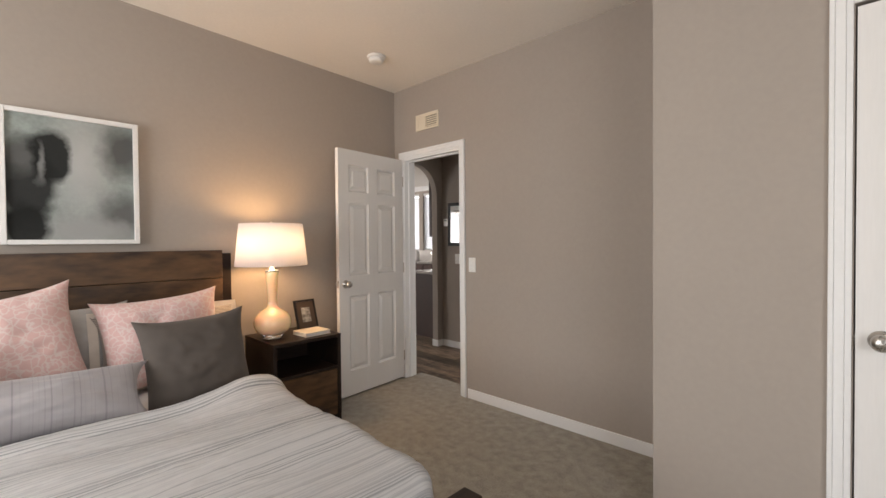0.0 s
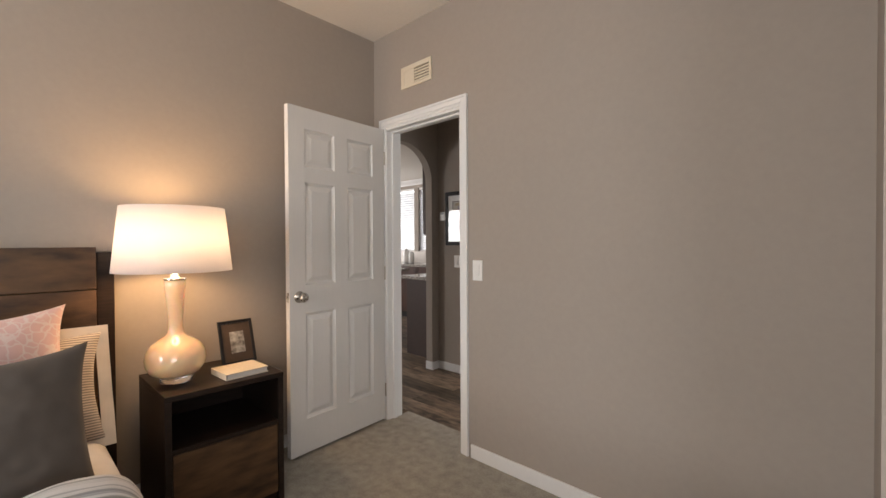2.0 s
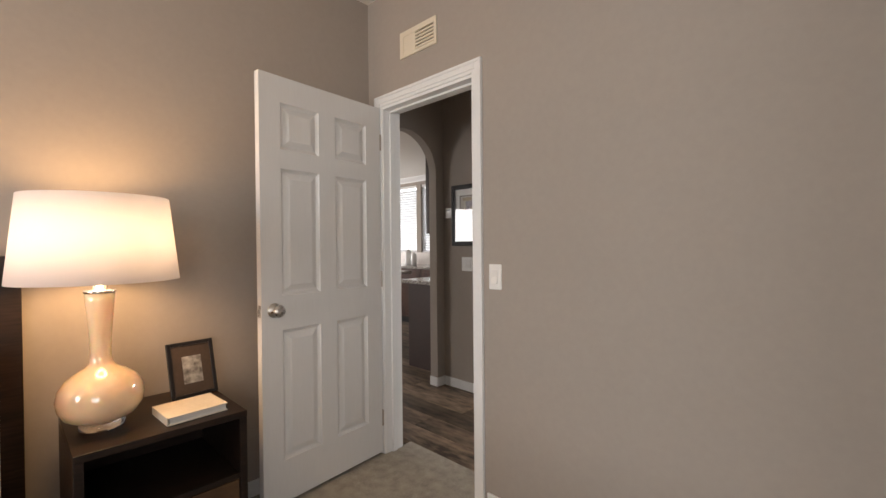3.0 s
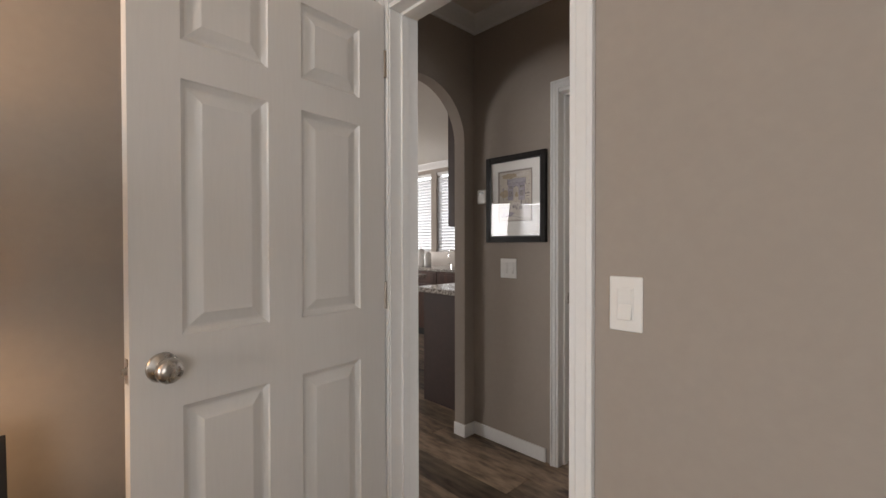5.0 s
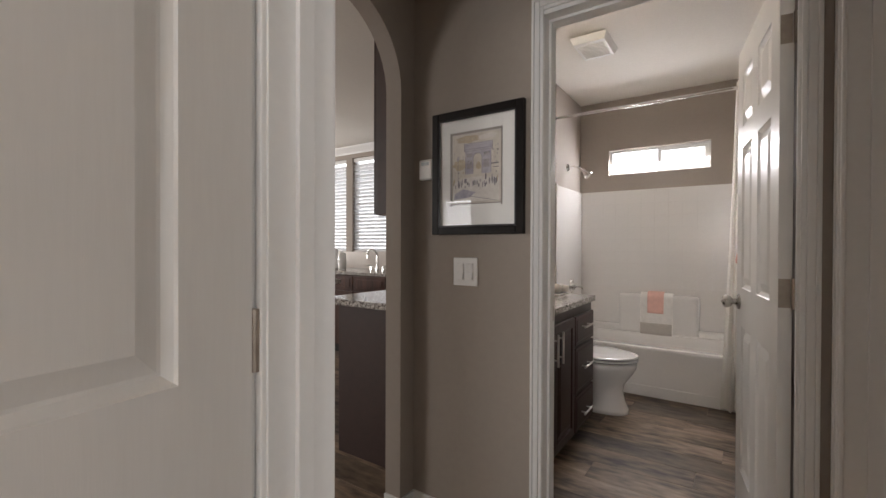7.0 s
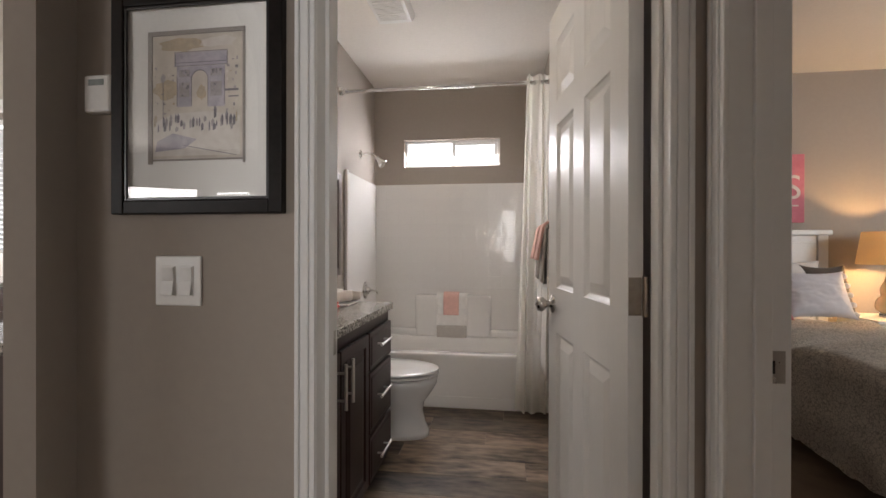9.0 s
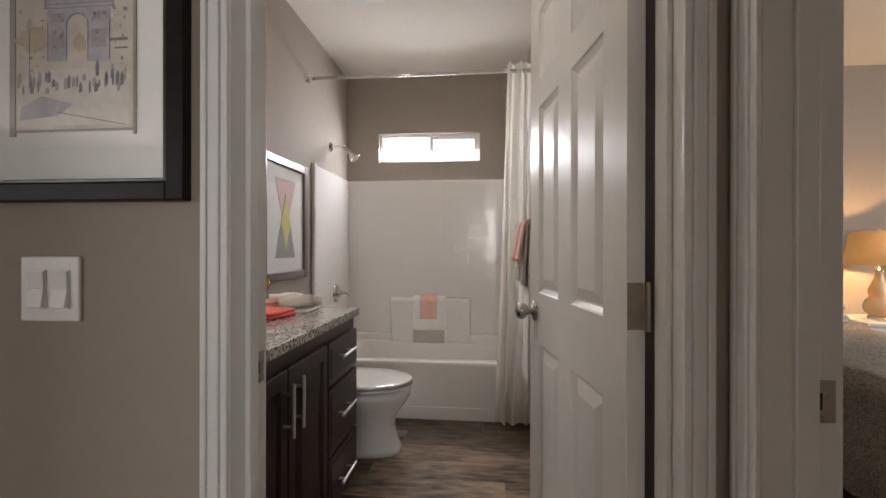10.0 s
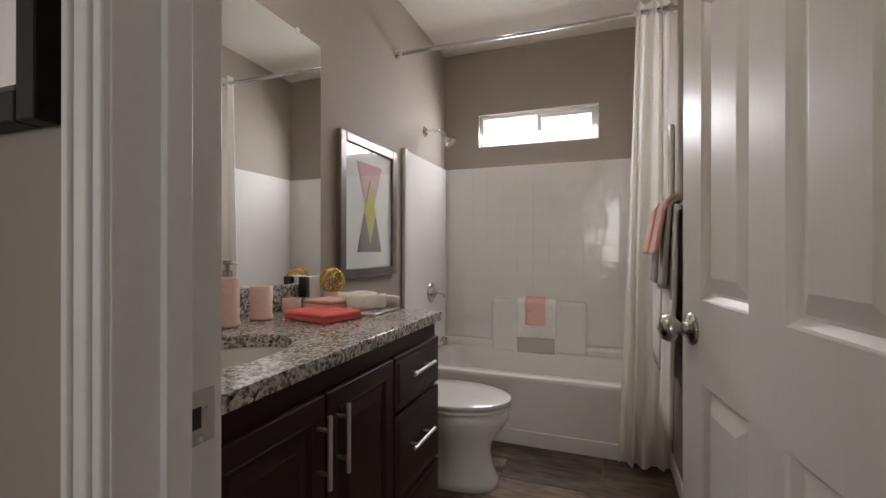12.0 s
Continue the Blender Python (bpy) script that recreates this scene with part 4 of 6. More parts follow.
def pane(name, bm, parent, label="clear glass pane"):
    ob = part(name, bm, clear_glass, parent, label)
    ob.visible_shadow = False
    return ob


hp = thing("hall_picture", pose(-2.9135, YH, 1.478), "black-framed watercolour print of a stone arch with a white mat", "picture")
hw, hh = 0.423, 0.512
for i, (x0, x1, z0, z1) in enumerate(((-hw / 2, -hw / 2 + 0.032, -hh / 2, hh / 2), (hw / 2 - 0.032, hw / 2, -hh / 2, hh / 2), (-hw / 2 + 0.0322, hw / 2 - 0.0322, -hh / 2, -hh / 2 + 0.032), (-hw / 2 + 0.0322, hw / 2 - 0.0322, hh / 2 - 0.032, hh / 2))):
    bm = rbox(x0, x1, -0.024, 0, z0, z1, 0.003)
    part("frame_side", bm, frame_black, hp)
part("mat_board", boxes((-hw / 2 + 0.0322, hw / 2 - 0.0322, -0.010, -0.004, -hh / 2 + 0.0322, hh / 2 - 0.0322)), mat_white, hp, "white mat board")
paper = mat("watercolour_paper", (0.62, 0.56, 0.48), 0.8, 0.3, 9, 30, dark=(0.47, 0.42, 0.36))
part("print", boxes((-0.112, 0.112, -0.0118, -0.0102, -0.128, 0.155)), paper, hp, "faded watercolour print")
ink = mat("ink_grey", (0.24, 0.22, 0.25), 0.8, 0.5, 40, 90, dark=(0.12, 0.11, 0.12))
wash = mat("ink_wash", (0.40, 0.36, 0.36), 0.8, 0.4, 18, 60, dark=(0.28, 0.25, 0.25))
rng = random.Random(5)
tan = mat("ink_tan", (0.50, 0.40, 0.27), 0.8, 0.5, 30, 90, dark=(0.36, 0.29, 0.21))
lilac = mat("lilac_wash", (0.47, 0.43, 0.47), 0.8, 0.4, 22, 70, dark=(0.30, 0.275, 0.33))
pale_wash = mat("pale_wash", (0.66, 0.62, 0.57), 0.8, 0.2, 14, 60, dark=(0.56, 0.51, 0.46))


def painted(name, points, layer, material):
    """A flat area of paint on the print, a hair proud of the layer under it."""
    bm = bmesh.new()
    y = -0.0120 - 0.00025 * layer
    a = [bm.verts.new((x, y, z)) for x, z in points]
    b = [bm.verts.new((x, y - 0.0002, z)) for x, z in points]
    bm.faces.new(list(reversed(a))), bm.faces.new(b)
    for k in range(len(a)):
        n = (k + 1) % len(a)
        bm.faces.new((a[k], a[n], b[n], b[k]))
    return part(name, bm, material, hp)


def ragged(cx, cz, rx, rz, n=16, rough=0.25):
    return [(cx + rx * math.cos(2 * math.pi * k / n) * (1 + rng.uniform(-rough, rough)), cz + rz * math.sin(2 * math.pi * k / n) * (1 + rng.uniform(-rough, rough))) for k in range(n)]


def bar(name, x0, x1, z0, z1, layer, material):
    return painted(name, [(x0, z0), (x1, z0), (x1, z1), (x0, z1)], layer, material)


# sunk mat edge: its shade as dark grey strips, wider at the top and one side
edge_grey = mat("mat_edge", (0.27, 0.24, 0.215), 0.7, 0.1, 20, 90)
for x0, x1, z0, z1 in ((-0.124, -0.113, -0.140, 0.166), (0.113, 0.118, -0.140, 0.166), (-0.113, 0.113, 0.156, 0.166), (-0.113, 0.113, -0.133, -0.129)):
    part("mat_edge", boxes((x0, x1, -0.0125, -0.0102, z0, z1)), edge_grey, hp, "dark strip coloured as the shade of the sunk mat's edge")
painted("sky_wash", ragged(-0.045, 0.132, 0.055, 0.016), 0, tan)
painted("sky_wash", ragged(0.050, 0.135, 0.05, 0.012), 0, pale_wash)
painted("ground_wash", [(-0.108, -0.122), (0.106, -0.122), (0.106, -0.035), (0.03, -0.022), (-0.06, -0.025), (-0.108, -0.045)], 0, pale_wash)
painted("foliage_wash", ragged(-0.075, 0.030, 0.038, 0.020), 1, tan)
painted("foliage_wash", ragged(0.012, 0.022, 0.011, 0.016), 3, tan)
painted("shadow_wash", [(-0.105, -0.112), (-0.03, -0.105), (0.0, -0.085), (-0.06, -0.070), (-0.10, -0.088)], 1, lilac)
# the arch: attic, cornice, and two piers joined by a round opening
AL, AR, OL, OR_, SP = -0.050, 0.070, -0.012, 0.027, 0.052
bar("attic", -0.0545, 0.0756, 0.083, 0.114, 1, lilac)
bow = [((OL + OR_) / 2 - (OR_ - OL) / 2 * math.cos(math.pi * k / 10), SP + (OR_ - OL) / 2 * math.sin(math.pi * k / 10)) for k in range(11)]
painted("arch", [(AL, -0.010), (AL, 0.082), (AR, 0.082), (AR, -0.012), (OR_, -0.012)] + list(reversed(bow)) + [(OL, -0.010)], 1, lilac)
for z in (0.1145, 0.090, 0.0825):
    bar("ink_line", -0.0565, 0.0775, z, z + 0.0014, 2, ink)
bar("ink_line", -0.0555, -0.0530, 0.083, 0.113, 2, ink), bar("ink_line", 0.0745, 0.0765, 0.083, 0.113, 2, ink)
for (xa, za), (xb, zb) in zip(bow, bow[1:]):
    painted("ink_line", [(xa, za), (xb, zb), (xb, zb + 0.0022), (xa, za + 0.0022)], 2, ink)
for x in (AL, OL - 0.002, OR_, AR - 0.002):
    bar("ink_line", x, x + 0.0016, -0.008, 0.060, 2, ink)
for x0, x1 in ((-0.044, -0.018), (0.034, 0.062)):
    for z0, z1 in ((0.058, 0.074), (0.012, 0.045)):
        bar("relief_panel", x0, x1, z0, z1, 2, wash)
        for k in range(7):
            x, z = rng.uniform(x0, x1 - 0.004), rng.uniform(z0, z1 - 0.004)
            bar("ink_stroke", x, x + rng.uniform(0.001, 0.006), z, z + rng.uniform(0.001, 0.007), 3, rng.choice((ink, lilac, ink)))
# awnings, street lamp and the crowd reduced to dabs
bar("awning", 0.070, 0.103, 0.022, 0.027, 2, ink), bar("awning", 0.078, 0.103, 0.008, 0.011, 2, ink)
bar("lamp_post", -0.0855, -0.0840, -0.055, 0.05, 2, ink), painted("lamp_head", ragged(-0.085, 0.057, 0.006, 0.009), 2, wash)
for k in range(34):
    x = rng.uniform(-0.106, 0.104)
    z, h = rng.uniform(-0.070, -0.038), rng.uniform(0.012, 0.030)
    w = rng.uniform(0.0015, 0.0035)
    painted("dab", [(x - w, z), (x + w, z + 0.002), (x + w * 1.3, z + h * 0.7), (x, z + h), (x - w * 1.2, z + h * 0.65)], 2, rng.choice((ink, ink, wash, tan)))
for k in range(40):
    x, z = rng.uniform(0.072, 0.105) if k % 2 else rng.uniform(-0.108, -0.058), rng.uniform(-0.03, 0.10)
    bar("ink_stroke", x, x + rng.uniform(0.001, 0.007), z, z + rng.uniform(0.001, 0.008), 2, rng.choice((wash, tan, ink, pale_wash)))
painted("ink_line", [(-0.034, -0.099), (0.098, -0.124), (0.098, -0.1226), (-0.034, -0.0975)], 2, ink)
# stepped inner lip of the frame
lip_grey = mat("frame_lip", (0.035, 0.032, 0.034), 0.3, 0.15, 10, 60)
for x0, x1, z0, z1 in ((-hw / 2 + 0.0322, -hw / 2 + 0.0385, -hh / 2 + 0.0322, hh / 2 - 0.0322), (hw / 2 - 0.0385, hw / 2 - 0.0322, -hh / 2 + 0.0322, hh / 2 - 0.0322),
                       (-hw / 2 + 0.0386, hw / 2 - 0.0386, -hh / 2 + 0.0322, -hh / 2 + 0.0385), (-hw / 2 + 0.0386, hw / 2 - 0.0386, hh / 2 - 0.0385, hh / 2 - 0.0322)):
    part("frame_lip", rbox(x0, x1, -0.0205, -0.0178, z0, z1, 0.0012), lip_grey, hp)
pane("glass", boxes((-hw / 2 + 0.0322, hw / 2 - 0.0322, -0.0175, -0.0155, -hh / 2 + 0.0322, hh / 2 - 0.0322)), hp)

th = thing("thermostat", pose(-3.16, YH, 1.505), "small white wall thermostat beside the framed print", "thermostat")
part("body", rbox(-0.036, 0.036, -0.026, 0, -0.044, 0.044, 0.008, 3), plastic_white, th)
part("screen", rbox(-0.020, 0.020, -0.0275, -0.0262, 0.018, 0.032, 0.0008), mat("lcd_grey", (0.30, 0.33, 0.32), 0.25), th)
wall_switch("light_switch", pose(-2.967, YH, 1.068), "white double rocker light switch under the framed print", 2)


def strike(name, m, label):
    t = thing(name, m, label, "strike plate", "", "structure")
    part("plate", rbox(-0.026, 0.026, -0.0018, 0, -0.030, 0.030, 0.0008), steel, t)
    part("latch_hole", boxes((-0.008, 0.008, -0.0024, -0.0019, -0.012, 0.012)), black_plain, t)
    return t


strike("strike_plate_1", pose(-1.735, D3[1] - 0.0162, 0.928), "brushed nickel strike plate on the door jamb")
strike("strike_plate_2", pose(D2[0] + 0.0162, YH2 - 0.036, 0.912, 0, 0, 90), "brushed nickel strike plate on the door jamb")

# ---- bathroom ----
gloss_white = mat("gloss_white", (0.80, 0.775, 0.745), 0.14, 0.015, 3, 40, 0.02, 60, coat=0.4)
porcelain = mat("porcelain", (0.82, 0.81, 0.79), 0.10, 0.01, 3, 40, coat=0.5)


def granite_mat():
    m = mat("granite", (0.5, 0.48, 0.45), 0.16, 0.3, 40, 140, coat=0.3)
    N, L = m.node_tree.nodes, m.node_tree.links
    tc, v, n = N.new("ShaderNodeTexCoord"), N.new("ShaderNodeTexVoronoi"), N.new("ShaderNodeTexNoise")
    v.inputs["Scale"].default_value, n.inputs["Scale"].default_value, n.inputs["Detail"].default_value = 150, 85, 6
    L.new(tc.outputs["Object"], v.inputs["Vector"]), L.new(tc.outputs["Object"], n.inputs["Vector"])
    r1, r2, mx = N.new("ShaderNodeValToRGB"), N.new("ShaderNodeValToRGB"), N.new("ShaderNodeMixRGB")
    r1.color_ramp.interpolation = 'CONSTANT'
    e = r1.color_ramp.elements
    e[0].color, e[1].position, e[1].color = (0.05, 0.045, 0.045, 1), 0.18, (0.24, 0.22, 0.21, 1)
    for p, c in ((0.38, (0.55, 0.52, 0.48, 1)), (0.62, (0.68, 0.66, 0.62, 1)), (0.85, (0.36, 0.32, 0.29, 1))):
        k = e.new(p)
        k.color = c
    L.new(v.outputs["Color"], r1.inputs[0])
    r2.color_ramp.elements[0].position, r2.color_ramp.elements[1].position = 0.42, 0.5
    r2.color_ramp.elements[0].color = (0.12, 0.11, 0.115, 1)
    L.new(n.outputs[0], r2.inputs[0])
    mx.blend_type, mx.inputs[0].default_value = 'MULTIPLY', 0.6
    L.new(r1.outputs[0], mx.inputs[1]), L.new(r2.outputs[0], mx.inputs[2])
    L.new(mx.outputs[0], N["Principled BSDF"].inputs["Base Color"])
    return m


granite = granite_mat()
# tub and surround
tub = thing("bathtub", pose(-2.628, 6.2, 0), "white one-piece bathtub with a moulded tile surround", "bathtub")
TY, RIM = 5.835, 0.382


def tub_body():
    bm = bmesh.new()
    x0, x1, y0, y1 = BL + 0.003, BR - 0.003, TY, BY - 0.003
    n = 24

    def ring(inset, z, rad):
        pts = []
        a0, a1, b0, b1 = x0 + inset, x1 - inset, y0 + inset, y1 - inset
        for cx, cy, s in ((a1 - rad, b1 - rad, 0), (a0 + rad, b1 - rad, 90), (a0 + rad, b0 + rad, 180), (a1 - rad, b0 + rad, 270)):
            for i in range(n // 4):
                a = radians(s + 90 * i / (n // 4 - 1))
                pts.append(bm.verts.new((cx + rad * math.cos(a), cy + rad * math.sin(a), z)))
        return pts
    rings = [ring(0.0, 0.0, 0.01), ring(0.0, RIM - 0.022, 0.01), ring(0.0, RIM - 0.012, 0.01), ring(0.004, RIM - 0.003, 0.012), ring(0.014, RIM, 0.02), ring(0.085, RIM, 0.10), ring(0.098, RIM - 0.008, 0.11),
             ring(0.115, RIM - 0.06, 0.12), ring(0.16, 0.08, 0.14), ring(0.21, 0.05, 0.12)]
    for a, b in zip(rings, rings[1:]):
        for i in range(len(a)):
            j = (i + 1) % len(a)
            bm.faces.new((a[i], a[j], b[j], b[i]))
    bm.faces.new(rings[-1])
    return bm


smooth_by_angle(part("tub", local(tub_body(), tub), gloss_white, tub), 40)
part("apron_skirt", local(rbox(BL + 0.004, BR - 0.004, TY - 0.009, TY - 0.0005, 0.0, 0.085, 0.006, 3), tub), gloss_white, tub)
part("back_panel", local(boxes((BL + 0.001, BR - 0.001, BY - 0.022, BY - 0.001, RIM + 0.001, 1.712)), tub), gloss_white, tub)
for x0, x1 in ((BL + 0.001, BL + 0.024), (BR - 0.024, BR - 0.001)):
    part("side_panel", local(rbox(x0, x1, TY + 0.004, BY - 0.023, RIM + 0.001, 1.712, 0.006), tub), gloss_white, tub)
    part("edge_bead", local(rbox(x0 - 0.0, x1 + 0.004 if x0 < -3 else x1, TY - 0.03, TY + 0.0035, RIM + 0.002, 1.725, 0.008, 3), tub), gloss_white, tub)
part("towel_ledge", local(rbox(-2.985, -2.315, BY - 0.085, BY - 0.012, RIM - 0.03, 0.738, 0.030, 5), tub), gloss_white, tub)
for x0, x1 in ((BL + 0.015, -2.93), (-2.335, BR - 0.015)):
    part("soap_ledge", local(rbox(x0, x1, BY - 0.080, BY - 0.012, RIM - 0.03, 0.44, 0.026, 5), tub), gloss_white, tub)
surround_tile = mat("surround_tile", (0.80, 0.78, 0.755), 0.10, 0.015, 3, 40, 0.42, 38, coat=0.4)
tile_me = mesh_of("tile", rbox(-0.0574, 0.0574, -0.0022, 0, -0.0569, 0.0569, 0.0016, 3), surround_tile)
nx, nz = 13, 8
for i in range(nx):
    for k in range(nz):
        t = new("tile", tile_me)
        t.parent = tub
        t.location = Vector((BL + 0.052 + 0.115 * (i + 0.5) - 0.05, BY - 0.0222, 0.785 + 0.114 * (k + 0.5))) - tub.location
        t.rotation_euler = (random.uniform(-0.008, 0.008), 0, random.uniform(-0.008, 0.008))

# window of the bathroom
vinyl_white = mat("vinyl_white", (0.78, 0.78, 0.78), 0.4, 0.02, 5, 60)


def slider_window(name, x0, x1, y, z0, z1, label, depth=0.05):
    w = thing(name, pose((x0 + x1) / 2, y, z0), label, "window", "", "structure")
    hx, H = (x1 - x0) / 2, z1 - z0
    for a, b, c, d in ((-hx, -hx + 0.022, 0, H), (hx - 0.022, hx, 0, H), (-hx + 0.0222, hx - 0.0222, 0, 0.022), (-hx + 0.0222, hx - 0.0222, H - 0.022, H)):
        part("window_frame", rbox(a, b, 0, depth, c, d, 0.002), vinyl_white, w)
    for a, b, c, d in ((0.0, 0.03, 0.0225, H - 0.0225), (hx - 0.05, hx - 0.0225, 0.0225, H - 0.0225), (0.0305, hx - 0.0505, 0.0225, 0.045), (0.0305, hx - 0.0505, H - 0.045, H - 0.0225)):
        part("sash", rbox(a, b, 0.008, 0.030, c, d, 0.002), vinyl_white, w)
    pane("pane", boxes((-hx + 0.0225, -0.0005, 0.036, 0.040, 0.0225, H - 0.0225)), w)
    pane("pane", boxes((0.0305, hx - 0.0505, 0.016, 0.020, 0.0455, H - 0.0455)), w)
    return w


slider_window("window_bath", WB[0], WB[1], BY + 0.045, WB[2], WB[3], "white vinyl strip window high over the bathtub")
tagged(part("backdrop", boxes((-5.0, -0.4, 7.9, 7.95, 0.5, 4.2)), white_sky), "bright white daylight outside the bathroom window", "backdrop", "", "structure")

# shower fittings
sr = thing("shower_rod", pose(-2.628, 5.737, 2.268), "chrome shower curtain rod across the tub", "curtain rod")
bm = bmesh.new()
tube(bm, (BL + 0.002 + 2.628, 0, 0), (BR - 0.002 + 2.628, 0, 0), 0.0125, 20)
part("rod", bm, chrome, sr, "", True)
for x, s in ((BL, 1), (BR, -1)):
    bm = bmesh.new()
    tube(bm, (x + 2.628 + s * 0.001, 0, 0), (x + 2.628 + s * 0.014, 0, 0), 0.034, 24, 0.028)
    tube(bm, (x + 2.628 + s * 0.014, 0, 0), (x + 2.628 + s * 0.04, 0, 0), 0.018, 20)
    part("flange", bm, chrome, sr)
sh = thing("wall_shower", pose(BL + 0.001, 6.172, 1.915) @ Matrix.Diagonal((1.25, 1.2, 1.25, 1)), "chrome shower head on a bent wall arm", "shower")
bm = bmesh.new()
tube(bm, (0, 0, 0), (0.008, 0, 0), 0.030, 24, 0.022)
pts = [(0.008, 0, 0), (0.05, 0, 0.004), (0.085, 0, -0.004), (0.118, 0, -0.030)]
for a, b in zip(pts, pts[1:]):
    tube(bm, a, b, 0.0085, 14)
part("arm", bm, chrome, sh, "", False)
bm = bmesh.new()
tube(bm, (0.112, 0, -0.024), (0.128, 0, -0.042), 0.014, 18)
tube(bm, (0.128, 0, -0.042), (0.150, 0, -0.068), 0.016, 22, 0.032)
tube(bm, (0.150, 0, -0.068), (0.157, 0, -0.076), 0.032, 22, 0.030)
part("spray_head", bm, chrome, sh)
vl = thing("shower_valve", pose(BL + 0.025, 6.235, 0.795), "brushed nickel shower valve with a lever", "shower valve")
bm = bmesh.new()
tube(bm, (0, 0, 0), (0.010, 0, 0), 0.072, 36, 0.064)
part("plate", bm, steel, vl)
bm = bmesh.new()
tube(bm, (0.010, 0, 0), (0.045, 0, 0), 0.023, 24, 0.020)
tube(bm, (0.042, 0, 0), (0.095, -0.004, -0.004), 0.009, 14, 0.007)
tube(bm, (0.095, -0.004, -0.004), (0.106, -0.006, -0.034), 0.007, 12, 0.006)
part("lever", bm, steel, vl)
sp = thing("tub_spout", pose(BL + 0.025, 6.23, 0.475), "brushed nickel tub spout", "tub spout")
bm = bmesh.new()
tube(bm, (0, 0, 0), (0.10, 0, -0.004), 0.025, 24, 0.021)
tube(bm, (0.10, 0, -0.004), (0.125, 0, -0.012), 0.021, 24, 0.019)
tube(bm, (0.112, 0, -0.012), (0.114, 0, -0.040), 0.017, 20)
part("spout", bm, steel, sp)

# curtain
curtain_cloth = translucent("curtain_cloth", (0.88, 0.855, 0.80), 0.42)


def curtain_mesh():
    bm = bmesh.new()
    nu, nv = 90, 40
    g = []
    for j in range(nv + 1):
        v = j / nv
        z = 0.03 + (2.318 - 0.03) * v
        spread = 1.0 - 0.30 * v
        row = []
        for i in range(nu + 1):
            u = i / nu
            ph = u * 2 * math.pi * 3.3
            amp = (0.026 + 0.010 * (1 - v)) * (0.75 + 0.25 * math.sin(3 * u + 1))
            x = -1.905 - 0.232 * spread * (1 - u) + 0.012 * math.sin(ph * 0.5 + 2.0 * v)
            y = -0.0 + amp * math.sin(ph + 0.5 * math.sin(2.2 * v)) + 0.003 * noise.noise(Vector((u * 4, v * 2, 2)))
            row.append(bm.verts.new((x, y, z)))
        g.append(row)
    for j in range(nv):
        for i in range(nu):
            bm.faces.new((g[j][i], g[j][i + 1], g[j + 1][i + 1], g[j + 1][i]))
    bmesh.ops.translate(bm, verts=bm.verts, vec=(2.02, 0, 0))
    return bm


cu = thing("shower_curtain", pose(-2.02, 5.742, 0), "cream shower curtain pushed to one side of the rod", "curtain")
part("cloth", curtain_mesh(), curtain_cloth, cu, "", True)
for i in range(5):
    bm = bmesh.new()
    bmesh.ops.create_circle(bm, segments=18, radius=0.021)
    ringb = bmesh.new()
    for k in range(18):
        a, b = 2 * math.pi * k / 18, 2 * math.pi * (k + 1) / 18
        tube(ringb, (0, 0.021 * math.cos(a), 0.021 * math.sin(a)), (0, 0.021 * math.cos(b), 0.021 * math.sin(b)), 0.0016, 6)
    bm.free()
    part("ring", ringb, chrome, cu).location = (-0.01 + 0.025 * i, -0.005, 2.262)


# toilet
def loft(sections, n=36):
    """Closed skin through horizontal ovals (centre x, centre y, rx, ry, z, squareness)."""
    bm = bmesh.new()
    rings = []
    for cx, cy, rx, ry, z, sq in sections:
        r = []
        for i in range(n):
            a = 2 * math.pi * i / n
            c, s = math.cos(a), math.sin(a)
            r.append(bm.verts.new((cx + rx * math.copysign(abs(c) ** sq, c), cy + ry * math.copysign(abs(s) ** sq, s), z)))
        rings.append(r)
    for a, b in zip(rings, rings[1:]):
        for i in range(n):
            bm.faces.new((a[i], a[(i + 1) % n], b[(i + 1) % n], b[i]))
    bm.faces.new(list(reversed(rings[0])))
    bm.faces.new(rings[-1])
    return bm


toilet = thing("toilet", pose(-2.92, 5.375, 0) @ Matrix.Diagonal((1, 1, 0.945, 1)), "white porcelain toilet with its lid down", "toilet")
part("bowl", loft([(0.02, 0, 0.235, 0.118, 0.0, 0.8), (0.02, 0, 0.232, 0.115, 0.03, 0.8), (0.03, 0, 0.20, 0.10, 0.08, 0.85), (0.03, 0, 0.185, 0.098, 0.16, 0.9), (0.025, 0, 0.20, 0.115, 0.215, 0.95),
                   (0.02, 0, 0.25, 0.155, 0.28, 1), (0.018, 0, 0.283, 0.182, 0.335, 1), (0.018, 0, 0.288, 0.187, 0.372, 1), (0.018, 0, 0.280, 0.180, 0.382, 1)]), porcelain, toilet, "", True)
smooth_by_angle(part("seat", loft([(0.02, 0, 0.284, 0.184, 0.391, 1), (0.02, 0, 0.294, 0.193, 0.394, 1), (0.02, 0, 0.294, 0.193, 0.405, 1), (0.02, 0, 0.284, 0.184, 0.408, 1)]), porcelain, toilet), 50)
smooth_by_angle(part("lid", loft([(0.02, 0, 0.282, 0.182, 0.4165, 1), (0.02, 0, 0.294, 0.193, 0.4195, 1), (0.02, 0, 0.292, 0.191, 0.431, 1), (0.02, 0, 0.27, 0.172, 0.438, 1), (0.02, 0, 0.15, 0.09, 0.441, 1)]), porcelain, toilet), 50)
# black slices put the shade of the two gaps into the colour
for zz in (0.3825, 0.4085):
    part("shadow_gap", loft([(0.02, 0, 0.268, 0.168, zz, 1), (0.02, 0, 0.268, 0.168, zz + 0.008, 1)]), black_plain, toilet, "black filler for the shaded gaps under seat and lid")
